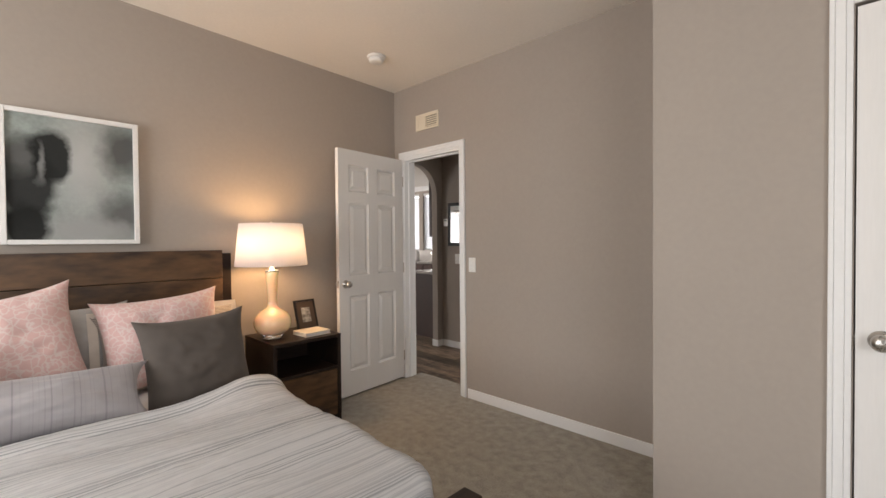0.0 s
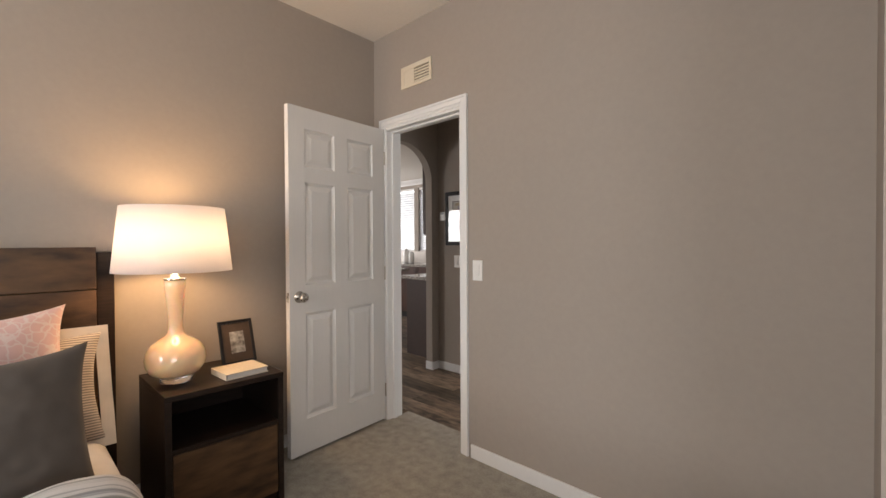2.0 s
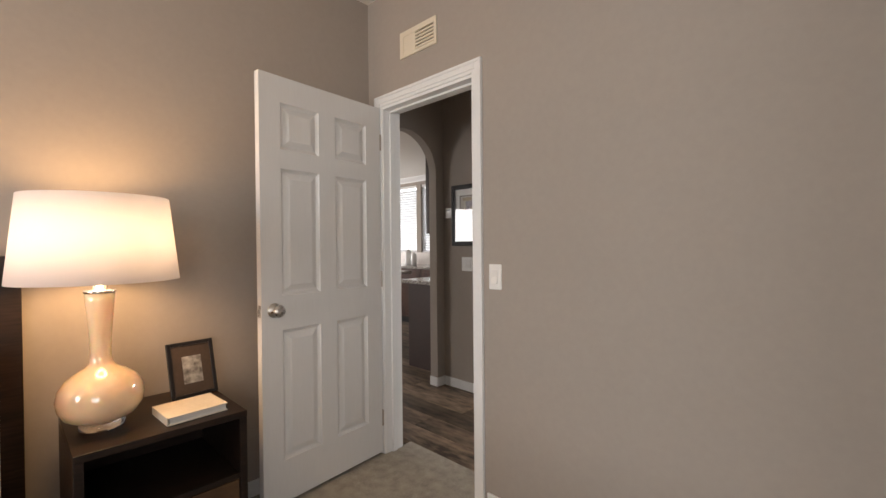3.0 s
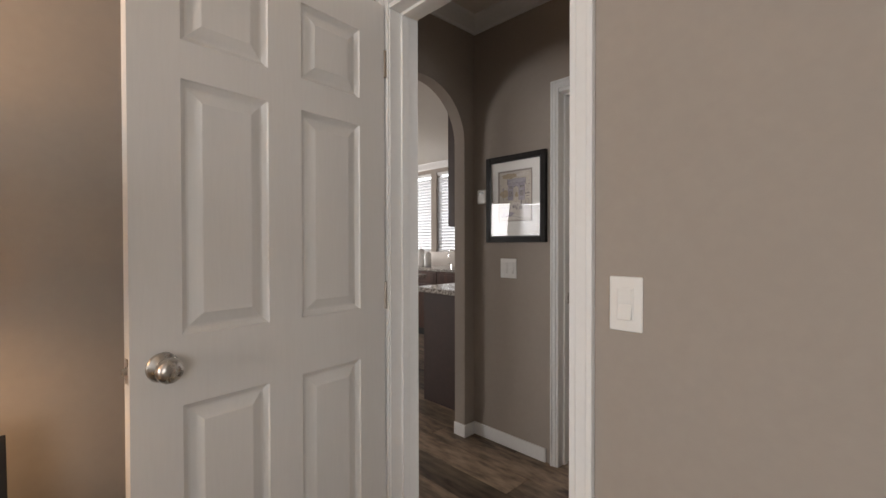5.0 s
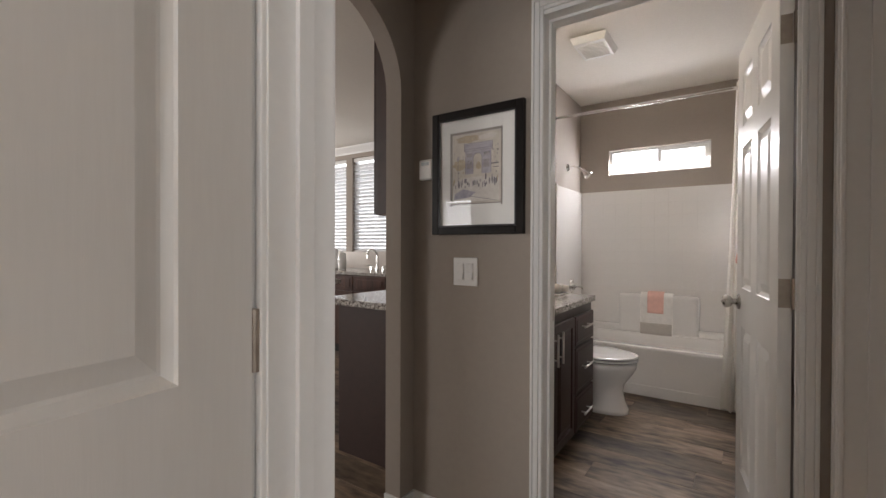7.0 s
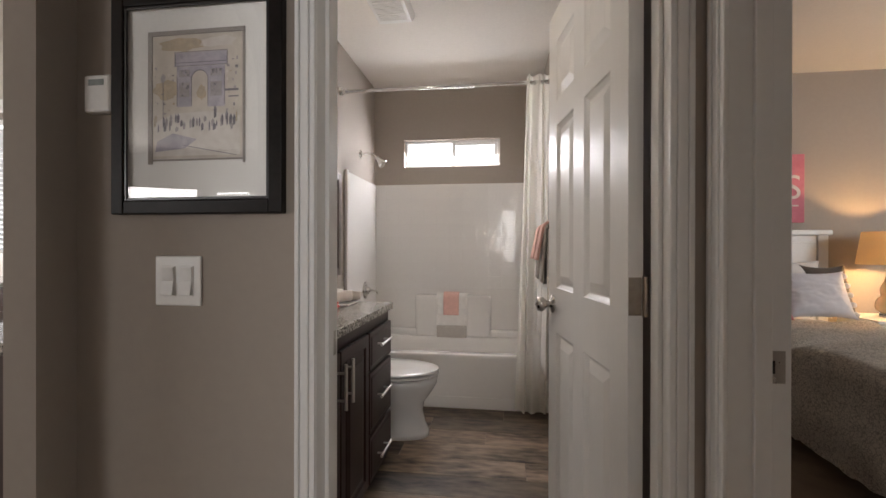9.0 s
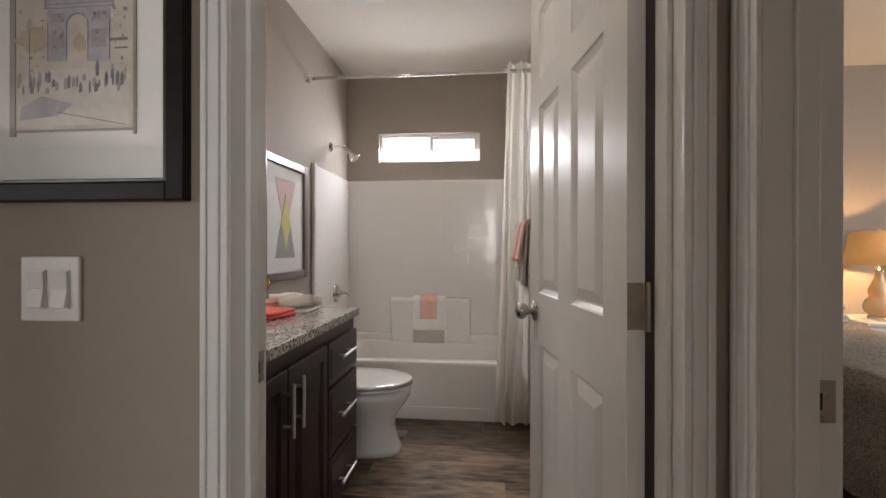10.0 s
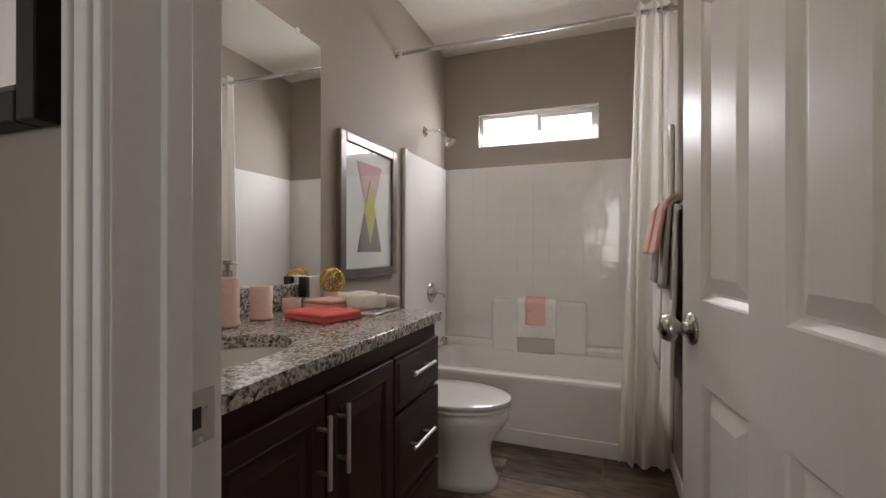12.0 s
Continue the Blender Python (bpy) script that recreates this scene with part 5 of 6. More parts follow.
part("tank", rbox(-0.452, -0.27, -0.22, 0.22, 0.375, 0.70, 0.02, 4), porcelain, toilet)
part("tank_lid", rbox(-0.454, -0.262, -0.23, 0.23, 0.7005, 0.735, 0.01, 3), porcelain, toilet)
bm = bmesh.new()
tube(bm, (-0.269, -0.15, 0.65), (-0.245, -0.15, 0.65), 0.011, 14)
tube(bm, (-0.248, -0.15, 0.65), (-0.246, -0.07, 0.64), 0.006, 10)
part("flush_handle", bm, chrome, toilet, "chrome flush handle")

# vanity
van = thing("vanity_cabinet", pose(-3.085, 4.36, 0), "dark espresso bathroom vanity with doors and drawers", "vanity")
VX, V0, V1 = -2.803, 3.792, 4.915
part("body", local(boxes((BL + 0.003, VX, V0, V1, 0.10, 0.64), (VX - 0.02, VX, V0, V1, 0.64, 0.833), (BL + 0.003, VX - 0.02, V0, V0 + 0.018, 0.64, 0.833), (BL + 0.003, VX - 0.02, V1 - 0.018, V1, 0.64, 0.833)), van), espresso, van)
part("toe_kick", local(boxes((BL + 0.003, VX - 0.07, V0, V1 - 0.005, 0.0, 0.0995)), van), espresso, van)


def cabinet_front(name, y0, y1, z0, z1, x, parent, material, raised=True):
    bm = rbox(x, x + 0.019, y0, y1, z0, z1, 0.005, 3)
    face = [max((f for f in bm.faces if f.normal.x > 0.9), key=lambda f: f.calc_area())]
    if raised:
        for step, depth in ((0.040, 0.0), (0.003, 0.002), (0.006, -0.008), (0.006, 0.0)):
            bmesh.ops.inset_individual(bm, faces=face, thickness=step, depth=depth, use_even_offset=True)
    else:
        for step, depth in ((0.010, 0.0), (0.010, 0.003)):
            bmesh.ops.inset_individual(bm, faces=face, thickness=step, depth=depth, use_even_offset=True)
    ob = part(name, local(bm, parent), material, parent)
    if raised:
        b = bmesh.new()
        box(b, x + 0.0132, x + 0.0136, y0 + 0.062, y1 - 0.062, z0 + 0.062, z1 - 0.062)
        top = [f for f in b.faces if f.normal.x > 0.9]
        bmesh.ops.inset_individual(b, faces=top, thickness=0.024, depth=0.0065, use_even_offset=True)
        bmesh.ops.inset_individual(b, faces=top, thickness=0.002, depth=0.001, use_even_offset=True)
        part("raised_panel", local(b, parent), material, ob)
    return ob


pull_nickel = mat("pull_nickel", (0.66, 0.63, 0.60), 0.36, 0.02, 8, 40, metal=1.0)


def bar_pull(parent, holder, y, z, length, x, upright):
    bm = bmesh.new()
    h = length / 2
    d = (0, 0, 1) if upright else (0, 1, 0)
    c = Vector((x + 0.032, y, z))
    v = Vector(d)
    tube(bm, c - v * h, c + v * h, 0.006, 14)
    for s in (-0.6, 0.6):
        p = c + v * h * s
        tube(bm, (x, p.y, p.z), p, 0.0045, 12)
    return smooth_by_angle(part("handle", local(bm, holder), pull_nickel, parent, "brushed nickel bar pull"), 40)


d1 = cabinet_front("door", 3.885, 4.206, 0.125, 0.778, VX, van, espresso)
bar_pull(d1, van, 4.178, 0.665, 0.158, VX + 0.018, True)
d2 = cabinet_front("door", 4.212, 4.536, 0.125, 0.778, VX, van, espresso)
bar_pull(d2, van, 4.250, 0.668, 0.158, VX + 0.018, True)
for z0, z1, hz in ((0.612, 0.778, 0.712), (0.338, 0.600, 0.482), (0.122, 0.326, 0.215)):
    dr = cabinet_front("drawer", 4.548, 4.905, z0, z1, VX, van, espresso, False)
    bar_pull(dr, van, 4.708, hz, 0.17, VX + 0.018, False)

# worktop with an oval cut-out and basin
SX, SY, SA, SB = -3.04, 4.125, 0.148, 0.215


def worktop_mesh():
    bm = bmesh.new()
    x0, x1, y0, y1, z0, z1 = BL + 0.002, -2.778, 3.789, 4.926, 0.8335, 0.867
    n = 64
    angs = sorted([2 * math.pi * i / n for i in range(n)] + [math.atan2(y - SY, x - SX) % (2 * math.pi) for x in (x0, x1) for y in (y0, y1)])

    def edge(a, grow=0.0):
        c, s = math.cos(a), math.sin(a)
        tx = ((x1 if c > 0 else x0) - SX) / c if abs(c) > 1e-9 else 1e9
        ty = ((y1 if s > 0 else y0) - SY) / s if abs(s) > 1e-9 else 1e9
        t = min(tx, ty)
        return SX + t * c, SY + t * s

    def oval(a):
        return SX + SA * math.cos(a), SY + SB * math.sin(a)
    rings = []
    for fn, z in ((oval, z0), (oval, z1), (edge, z1), (edge, z0)):
        rings.append([bm.verts.new((*fn(a), z)) for a in angs])
    m = len(angs)
    for a, b in zip(rings, rings[1:] + rings[:1]):
        for i in range(m):
            j = (i + 1) % m
            bm.faces.new((a[i], a[j], b[j], b[i]))
    return bm


bm = worktop_mesh()
bmesh.ops.recalc_face_normals(bm, faces=bm.faces)
bmesh.ops.bevel(bm, geom=[e for e in bm.edges if len(e.link_faces) == 2 and e.calc_face_angle(0) > 1.2], offset=0.006, segments=3, affect='EDGES', profile=0.5, clamp_overlap=True)
wt = thing("granite_worktop", pose(SX, SY, 0.834), "grey speckled granite worktop with a white basin", "worktop")
part("slab", local(bm, wt), granite, wt)
part("backsplash", local(rbox(BL + 0.002, BL + 0.022, 3.79, 4.925, 0.8675, 0.962, 0.003), wt), granite, wt)
bs = bmesh.new()
prof = [(1.06, -0.0012), (1.01, -0.0012), (0.995, -0.003), (0.985, -0.012), (0.96, -0.05), (0.85, -0.10), (0.6, -0.135), (0.2, -0.145)]
rings = [[bs.verts.new((SA * r * math.cos(2 * math.pi * i / 40), SB * r * math.sin(2 * math.pi * i / 40), z)) for i in range(40)] for r, z in prof]
for a, b in zip(rings, rings[1:]):
    for i in range(40):
        bs.faces.new((a[i], a[(i + 1) % 40], b[(i + 1) % 40], b[i]))
bs.faces.new(rings[-1])
part("basin", bs, porcelain, wt, "white oval basin", True)

# mirror
mirror_mat = bpy.data.materials.new("mirror")
mirror_mat.use_nodes = True
mb = mirror_mat.node_tree.nodes["Principled BSDF"]
mb.inputs["Base Color"].default_value, mb.inputs["Metallic"].default_value, mb.inputs["Roughness"].default_value = (0.86, 0.87, 0.86, 1), 1.0, 0.01
mi = thing("wall_mirror", pose(BL + 0.001, 4.39, 0.963), "frameless wall mirror above the granite backsplash", "mirror")
bm = bmesh.new()
box(bm, 0, 0.006, -0.59, 0.595, 0, 1.02)
bmesh.ops.bevel(bm, geom=[e for e in bm.edges if abs(e.verts[0].co.z - e.verts[1].co.z) < 1e-6 and abs(e.verts[0].co.y - e.verts[1].co.y) < 1e-6], offset=0.02, segments=5, affect='EDGES', profile=0.5)
part("glass", bm, mirror_mat, mi)
for y in (-0.3, 0.44):
    part("clip", rbox(0.0065, 0.012, y - 0.011, y + 0.011, 1.005, 1.03, 0.003), plastic_white, mi)

# picture beside the mirror
bp = thing("geometric_picture", pose(BL + 0.001, 5.402, 1.31), "silver-framed print of pink, yellow and grey triangles", "picture")
silver = mat("silver_frame", (0.17, 0.14, 0.135), 0.34, 0.15, 20, 120, 0.06, 200, metal=0.4)
w2, h2 = 0.58, 0.71
for y0, y1, z0, z1 in ((-w2 / 2, -w2 / 2 + 0.05, -h2 / 2, h2 / 2), (w2 / 2 - 0.05, w2 / 2, -h2 / 2, h2 / 2), (-w2 / 2 + 0.0502, w2 / 2 - 0.0502, -h2 / 2, -h2 / 2 + 0.05), (-w2 / 2 + 0.0502, w2 / 2 - 0.0502, h2 / 2 - 0.05, h2 / 2)):
    part("frame_side", rbox(0, 0.026, y0, y1, z0, z1, 0.006, 3), silver, bp)
part("mat_board", boxes((0.002, 0.008, -w2 / 2 + 0.0502, w2 / 2 - 0.0502, -h2 / 2 + 0.0502, h2 / 2 - 0.0502)), mat_white, bp, "white mat board")
for nm, col, pts, x in (("pink_triangle", (0.62, 0.40, 0.40), [(-0.13, 0.235), (0.13, 0.235), (0.0, -0.10)], 0.0085),
                        ("grey_triangle", (0.22, 0.205, 0.195), [(-0.125, -0.225), (0.125, -0.225), (0.0, 0.15)], 0.0100),
                        ("yellow_diamond", (0.55, 0.50, 0.12), [(0.0, 0.15), (0.058, -0.02), (0.0, -0.19), (-0.058, -0.02)], 0.0115)):
    part(nm, blot(pts, x, 0.001), mat(nm, col, 0.75, 0.08, 15, 60), bp)
pane("glass", boxes((0.0145, 0.0165, -w2 / 2 + 0.0502, w2 / 2 - 0.0502, -h2 / 2 + 0.0502, h2 / 2 - 0.0502)), bp)

# things on the worktop
WZ = 0.8675
peach_ceramic = mat("peach_ceramic", (0.76, 0.55, 0.47), 0.4, 0.06, 12, 80)
sd2 = thing("soap_dispenser", pose(-3.262, 4.385, WZ), "peach ceramic soap dispenser with a steel pump", "soap dispenser")
part("bottle", lathe([(0.030, 0), (0.037, 0.004), (0.0375, 0.01), (0.034, 0.018), (0.034, 0.142), (0.031, 0.147), (0.014, 0.149)], 30), peach_ceramic, sd2, "", True)
bm = bmesh.new()
tube(bm, (0, 0, 0.149), (0, 0, 0.168), 0.014, 18)
tube(bm, (0, 0, 0.168), (0, 0, 0.188), 0.0065, 12)
tube(bm, (0, 0, 0.186), (0, 0, 0.198), 0.0125, 16)
tube(bm, (0, 0, 0.192), (0.03, 0.012, 0.188), 0.0045, 10)
part("pump", bm, steel, sd2, "brushed steel pump")
tb = thing("tumbler", pose(-3.266, 4.527, WZ), "peach ceramic tumbler on the worktop", "cup")
part("cup", lathe([(0.030, 0), (0.038, 0.004), (0.038, 0.012), (0.034, 0.02), (0.0365, 0.110), (0.034, 0.111), (0.031, 0.022), (0.004, 0.020)], 30), peach_ceramic, tb, "", True)
dish = thing("soap_dish", pose(-3.315, 4.735, WZ), "small low peach ceramic dish", "dish")
part("dish", lathe([(0.030, 0), (0.034, 0.004), (0.034, 0.045), (0.031, 0.046), (0.029, 0.008), (0.004, 0.007)], 28), peach_ceramic, dish, "", True)
bc = thing("small_cup", pose(-3.285, 4.945, WZ), "small peach ceramic cup under a wire ball", "cup")
part("cup", lathe([(0.024, 0), (0.027, 0.004), (0.030, 0.054), (0.027, 0.055), (0.022, 0.008), (0.004, 0.007)], 28), peach_ceramic, bc, "", True)
bx = thing("tissue_box", pose(-3.332, 4.868, WZ), "small black and white keepsake box against the backsplash", "box")
part("white_box", rbox(-0.018, 0.018, -0.030, 0.042, 0.0, 0.122, 0.003), plastic_white, bx)
part("black_face", rbox(-0.018, 0.018, -0.052, -0.0305, 0.04, 0.122, 0.003), black_plain, bx)
gold = mat("gold_wire", (0.72, 0.48, 0.14), 0.22, 0.1, 20, 60, metal=1.0)
gb = thing("wire_ball", pose(-3.285, 4.945, WZ + 0.101), "gold wire decorative ball on a small peach cup", "ornament")
bm = bmesh.new()
rb = random.Random(3)
for k in range(10):
    q = Euler((rb.uniform(0, 6.3), rb.uniform(0, 6.3), rb.uniform(0, 6.3))).to_matrix()
    R = 0.052 * (0.86 + 0.12 * rb.random())
    off = Vector((rb.uniform(-1, 1), rb.uniform(-1, 1), rb.uniform(-1, 1))) * 0.004
    p = [q @ Vector((R * math.cos(2 * math.pi * i / 20), R * math.sin(2 * math.pi * i / 20), 0)) + off for i in range(21)]
    for a, b in zip(p, p[1:]):
        tube(bm, a, b, 0.0027, 6)
part("wires", bm, gold, gb, "", True)


def towel_cloth(name, col):
    return mat(name, col, 1.0, 0.06, 30, 300, 0.0, 500, spec=0.1, sheen=0.05)


coral_towel, peach_towel, white_towel, grey_towel = towel_cloth("coral_towel", (0.82, 0.18, 0.16)), towel_cloth("peach_towel", (0.80, 0.50, 0.43)), towel_cloth("white_towel", (0.86, 0.83, 0.79)), towel_cloth("grey_towel", (0.50, 0.46, 0.42))


def lumpy(bm, amp=0.004, freq=14, seed=0.0, cuts=6):
    bmesh.ops.subdivide_edges(bm, edges=bm.edges[:], cuts=cuts, use_grid_fill=True)
    for v in bm.verts:
        n = noise.noise_vector(v.co * freq + Vector((seed, seed * 2, 0)))
        v.co += n * amp
    return bm


def folded(name, m, w, d, layers, th, material, label):
    """A cloth folded flat in layers."""
    t = thing(name, m, label, "towel")
    for k in range(layers):
        bm = rbox(-w / 2 + 0.002 * k, w / 2 - 0.002 * k, -d / 2, d / 2 - 0.003 * k, k * th, (k + 1) * th - 0.0008, th * 0.42, 3)
        part("fold", lumpy(bm, 0.0018, 12, k * 3.0, 3), material, t, "", True)
    return t


folded("folded_towel", pose(-3.085, 4.615, WZ + 0.0015, 0, 0, -14), 0.21, 0.16, 2, 0.0145, coral_towel, "bright coral hand towel folded flat on the worktop")
folded("folded_towel", pose(-3.155, 4.745, WZ + 0.0015, 0, 0, -8), 0.13, 0.13, 3, 0.017, peach_towel, "peach towel folded behind the coral one")
tr = thing("towel_tray", pose(-3.06, 4.815, WZ), "flat white tray holding rolled towels", "tray")
part("plate", rbox(-0.115, 0.115, -0.095, 0.095, 0, 0.010, 0.004, 3), porcelain, tr)
for nm, mtl, x, y, rz, r, lab in (("rolled_towel", white_towel, -0.03, 0.02, 35, 0.030, "rolled cream towel on the tray"), ("rolled_towel", white_towel, 0.03, -0.02, 40, 0.027, "rolled cream towel on the tray"), ("rolled_towel", grey_towel, 0.055, 0.045, 38, 0.024, "rolled ivory towel on the tray")):
    rt = thing(nm, pose(-3.06 + x, 4.815 + y, WZ + 0.0115 + r, 0, 0, rz), lab, "towel")
    bm = bmesh.new()
    for k in range(2):
        tube(bm, (-0.07 + 0.004 * k, 0, 0), (0.07 - 0.004 * k, 0, 0), r - 0.004 * k, 20)
    part("roll", lumpy(bm, 0.010, 26, x * 50, 3), mtl if mtl is not grey_towel else towel_cloth("silver_towel", (0.72, 0.68, 0.62)), rt, "", True)


def draped(name, m, w, front, back, gap, th, material, label, seed=0.0, flare=0.0):
    """A towel hung over a bar: width along x, front towards -y."""
    t = thing(name, m, label, "towel")
    bm = bmesh.new()
    n, k = 12, 26
    prof = []
    for i in range(k + 1):
        s = i / k * (front + back + math.pi * gap)
        if s < front:
            prof.append((-gap, -front + s))
        elif s < front + math.pi * gap:
            a = (s - front) / gap
            prof.append((-gap * math.cos(a), gap * math.sin(a)))
        else:
            prof.append((gap, -(s - front - math.pi * gap)))
    g = []
    for i in range(n + 1):
        x = -w / 2 + w * i / n
        row = []
        for y, z in prof:
            wv = noise.noise(Vector((x * 9 + seed, z * 3, seed))) * 0.010 * min(1, -z * 4 + 0.2 if z < 0 else 0.2)
            out = flare * max(0.0, -z) / max(front, 0.01)
            row.append(bm.verts.new((x * (1 + 0.08 * noise.noise(Vector((z * 3, seed, 1)))), y - abs(wv) - out if y < 0 else y + abs(wv), z)))
        g.append(row)
    for i in range(n):
        for j in range(k):
            bm.faces.new((g[i][j], g[i + 1][j], g[i + 1][j + 1], g[i][j + 1]))
    bmesh.ops.recalc_face_normals(bm, faces=bm.faces[:])
    bmesh.ops.solidify(bm, geom=bm.faces[:], thickness=th)
    bmesh.ops.recalc_face_normals(bm, faces=bm.faces[:])
    part("cloth", bm, material, t, "", True)
    return t


# towels over the tub ledge
bt = draped("bath_towel", pose(-2.655, BY - 0.05, 0.706), 0.27, 0.333, 0.02, 0.045, 0.006, white_towel, "white bath towel with a grey band hung over the tub ledge", 1.0)
part("band", lumpy(rbox(-0.130, 0.130, -0.066, -0.054, -0.334, -0.230, 0.004, 2), 0.003, 14, 2.0, 4), grey_towel, bt, "grey-beige woven band", True)
draped("hand_towel", pose(-2.66, BY - 0.05, 0.706), 0.135, 0.140, 0.02, 0.057, 0.006, peach_towel, "small peach towel hung over the white one", 2.0)

# towel bar with towels behind the open door
bar = thing("towel_bar", pose(BR, 5.20, 1.245), "brushed nickel towel bar on the bathroom wall", "towel bar")
bm = bmesh.new()
tube(bm, (-0.09, -0.32, 0), (-0.09, 0.32, 0), 0.008, 14)
part("bar", bm, steel, bar)
for y in (-0.31, 0.31):
    bm = bmesh.new()
    tube(bm, (-0.001, y, 0), (-0.012, y, 0), 0.024, 20)
    tube(bm, (-0.012, y, 0), (-0.095, y, 0), 0.009, 14)
    part("bracket", bm, steel, bar)
for y, reach, seed in ((5.37, 0.60, 4.0), (5.10, 0.76, 7.0)):
    for fr, w, mtl, gap, flare, lab in ((reach, 0.25, white_towel, 0.020, 0.015, "white bath towel hung on the bar"), (0.27, 0.19, grey_towel, 0.036, 0.012, "grey hand towel over the white bath towel"),
                                        (0.155, 0.16, peach_towel, 0.050, 0.028, "peach towel over the hung towels")):
        draped("hung_towel", pose(BR - 0.09, y, 1.240, 0, 0, -90), w, fr, fr * 0.8, gap, 0.012, mtl, lab, seed + gap * 40, flare)

# ceiling fan light
fl = thing("ceiling_fan_light", pose(-2.89, 5.27, 2.611), "white square ceiling vent fan with a ribbed cover", "ceiling fan")
bm = bmesh.new()
vs = box(bm, -0.125, 0.125, -0.165, 0.165, -0.050, 0)
for v in bm.verts:
    if v.co.z < -0.01:
        v.co.x *= 0.84
        v.co.y *= 0.88
part("cover", soften(bm, 0.006, 3), plastic_white, fl)
for i in range(9):
    y = -0.10 + 0.025 * i
    part("rib", boxes((-0.085, 0.085, y, y + 0.010, -0.0535, -0.0502)), plastic_white, fl)

# light bar over the mirror: unseen, assumed from the rod's shadow to light the bathroom
vb = thing("assumed_vanity_light", pose(BL + 0.001, 4.25, 2.24), "assumed nickel light bar with three white globes, unseen above the mirror", "vanity light")
part("back_plate", rbox(0, 0.02, -0.30, 0.30, -0.05, 0.05, 0.005), steel, vb)
globe_white = mat("globe_white", (1.0, 0.90, 0.78), 0.4, 0.0, 1, 1, glow=GLOBE)
for y in (-0.2, 0.0, 0.2):
    bm = bmesh.new()
    tube(bm, (0.02, y, 0), (0.06, y, 0), 0.02, 16)
    part("socket", bm, steel, vb)
    bm = bmesh.new()
    bmesh.ops.create_uvsphere(bm, u_segments=24, v_segments=14, radius=0.05)
    part("globe", bm, globe_white, vb, "glowing white glass globe", True).location = (0.105, y, 0)

# ---- kitchen ----
cherry = mat("cherry", (0.11, 0.045, 0.028), 0.35, 0.35, 2, 20, 0.05, 60, stretch=(6, 6, 0.7), dark=(0.045, 0.018, 0.012))
kc = thing("base_cabinet", pose(-3.70, 4.85, 0), "dark brown base cabinet with a plain end panel", "cabinet")
part("end_panel", local(rbox(-3.922, -3.482, 3.838, 3.856, 0.0, 0.8495, 0.002), kc), espresso_panel, kc)
part("body", local(boxes((-3.900, -3.482, 3.8565, 5.34, 0.10, 0.849)), kc), espresso_panel, kc)
part("toe_kick", local(boxes((-3.85, -3.482, 3.8565, 5.34, 0.0, 0.0995)), kc), black_plain, kc)
part("face_rail", local(rbox(-3.924, -3.9005, 3.8565, 5.34, 0.10, 0.849, 0.002), kc), cherry, kc)
tagged(part("granite_counter", rbox(-3.952, -3.478, 3.745, 5.34, 0.850, 0.885, 0.006, 3), granite), "grey speckled granite counter on the base cabinet", "worktop")
kw = thing("wall_cabinet", pose(-3.57, 4.6, 1.337), "dark brown wall cabinet above the counter", "cabinet")
part("body", local(rbox(-3.640, -3.480, 3.84, 5.2, 1.337, 2.32, 0.002), kw), espresso_panel, kw)
for y in (3.845, 4.30, 4.755):
    part("door", local(rbox(-3.660, -3.6405, y, y + 0.445, 1.342, 2.315, 0.003), kw), espresso, kw)

sc = thing("sink_cabinet", pose(-5.9, 5.66, 0), "dark cherry base cabinets under the kitchen windows", "cabinet")
part("body", local(boxes((-8.2, -3.96, 5.38, 5.945, 0.10, 0.862)), sc), cherry, sc)
part("toe_kick", local(boxes((-8.2, -3.96, 5.44, 5.945, 0.0, 0.0995)), sc), black_plain, sc)
for i in range(9):
    x = -8.15 + 0.46 * i
    dd = part("drawer", local(rbox(x, x + 0.45, 5.360, 5.3795, 0.70, 0.852, 0.003), sc), cherry, sc)
    d = part("door", local(rbox(x, x + 0.45, 5.360, 5.3795, 0.12, 0.69, 0.003), sc), cherry, sc)
    part("raised_panel", local(rbox(x + 0.06, x + 0.39, 5.354, 5.3605, 0.18, 0.63, 0.004), sc), cherry, d)
    part("raised_panel", local(rbox(x + 0.04, x + 0.41, 5.355, 5.3605, 0.735, 0.82, 0.004), sc), cherry, dd)
    for s in (0.03, 0.42):
        bm = bmesh.new()
        tube(bm, (x + s, 5.335, 0.52), (x + s, 5.335, 0.66), 0.005, 10)
        tube(bm, (x + s, 5.36, 0.54), (x + s, 5.335, 0.54), 0.004, 8)
        tube(bm, (x + s, 5.36, 0.64), (x + s, 5.335, 0.64), 0.004, 8)
        part("handle", local(bm, sc), steel, d, "brushed nickel pull")
tagged(part("sink_counter", rbox(-8.2, -3.96, 5.345, 5.948, 0.8625, 0.897, 0.006, 3), granite), "grey speckled granite counter below the kitchen windows", "worktop")
splash = tagged(part("tile_splash", boxes((-8.2, -3.50, 5.940, 5.949, 0.8975, 1.098)), mat("splash_white", (0.72, 0.67, 0.62), 0.3, 0.04, 5, 60)), "pale tile splashback behind the kitchen counter", "splashback", "", "structure")
fc = thing("kitchen_faucet", pose(-5.40, 5.74, 0.8975), "chrome gooseneck kitchen faucet behind the sink", "faucet")
bm = bmesh.new()
tube(bm, (0, 0, 0), (0, 0, 0.03), 0.022, 18, 0.016)
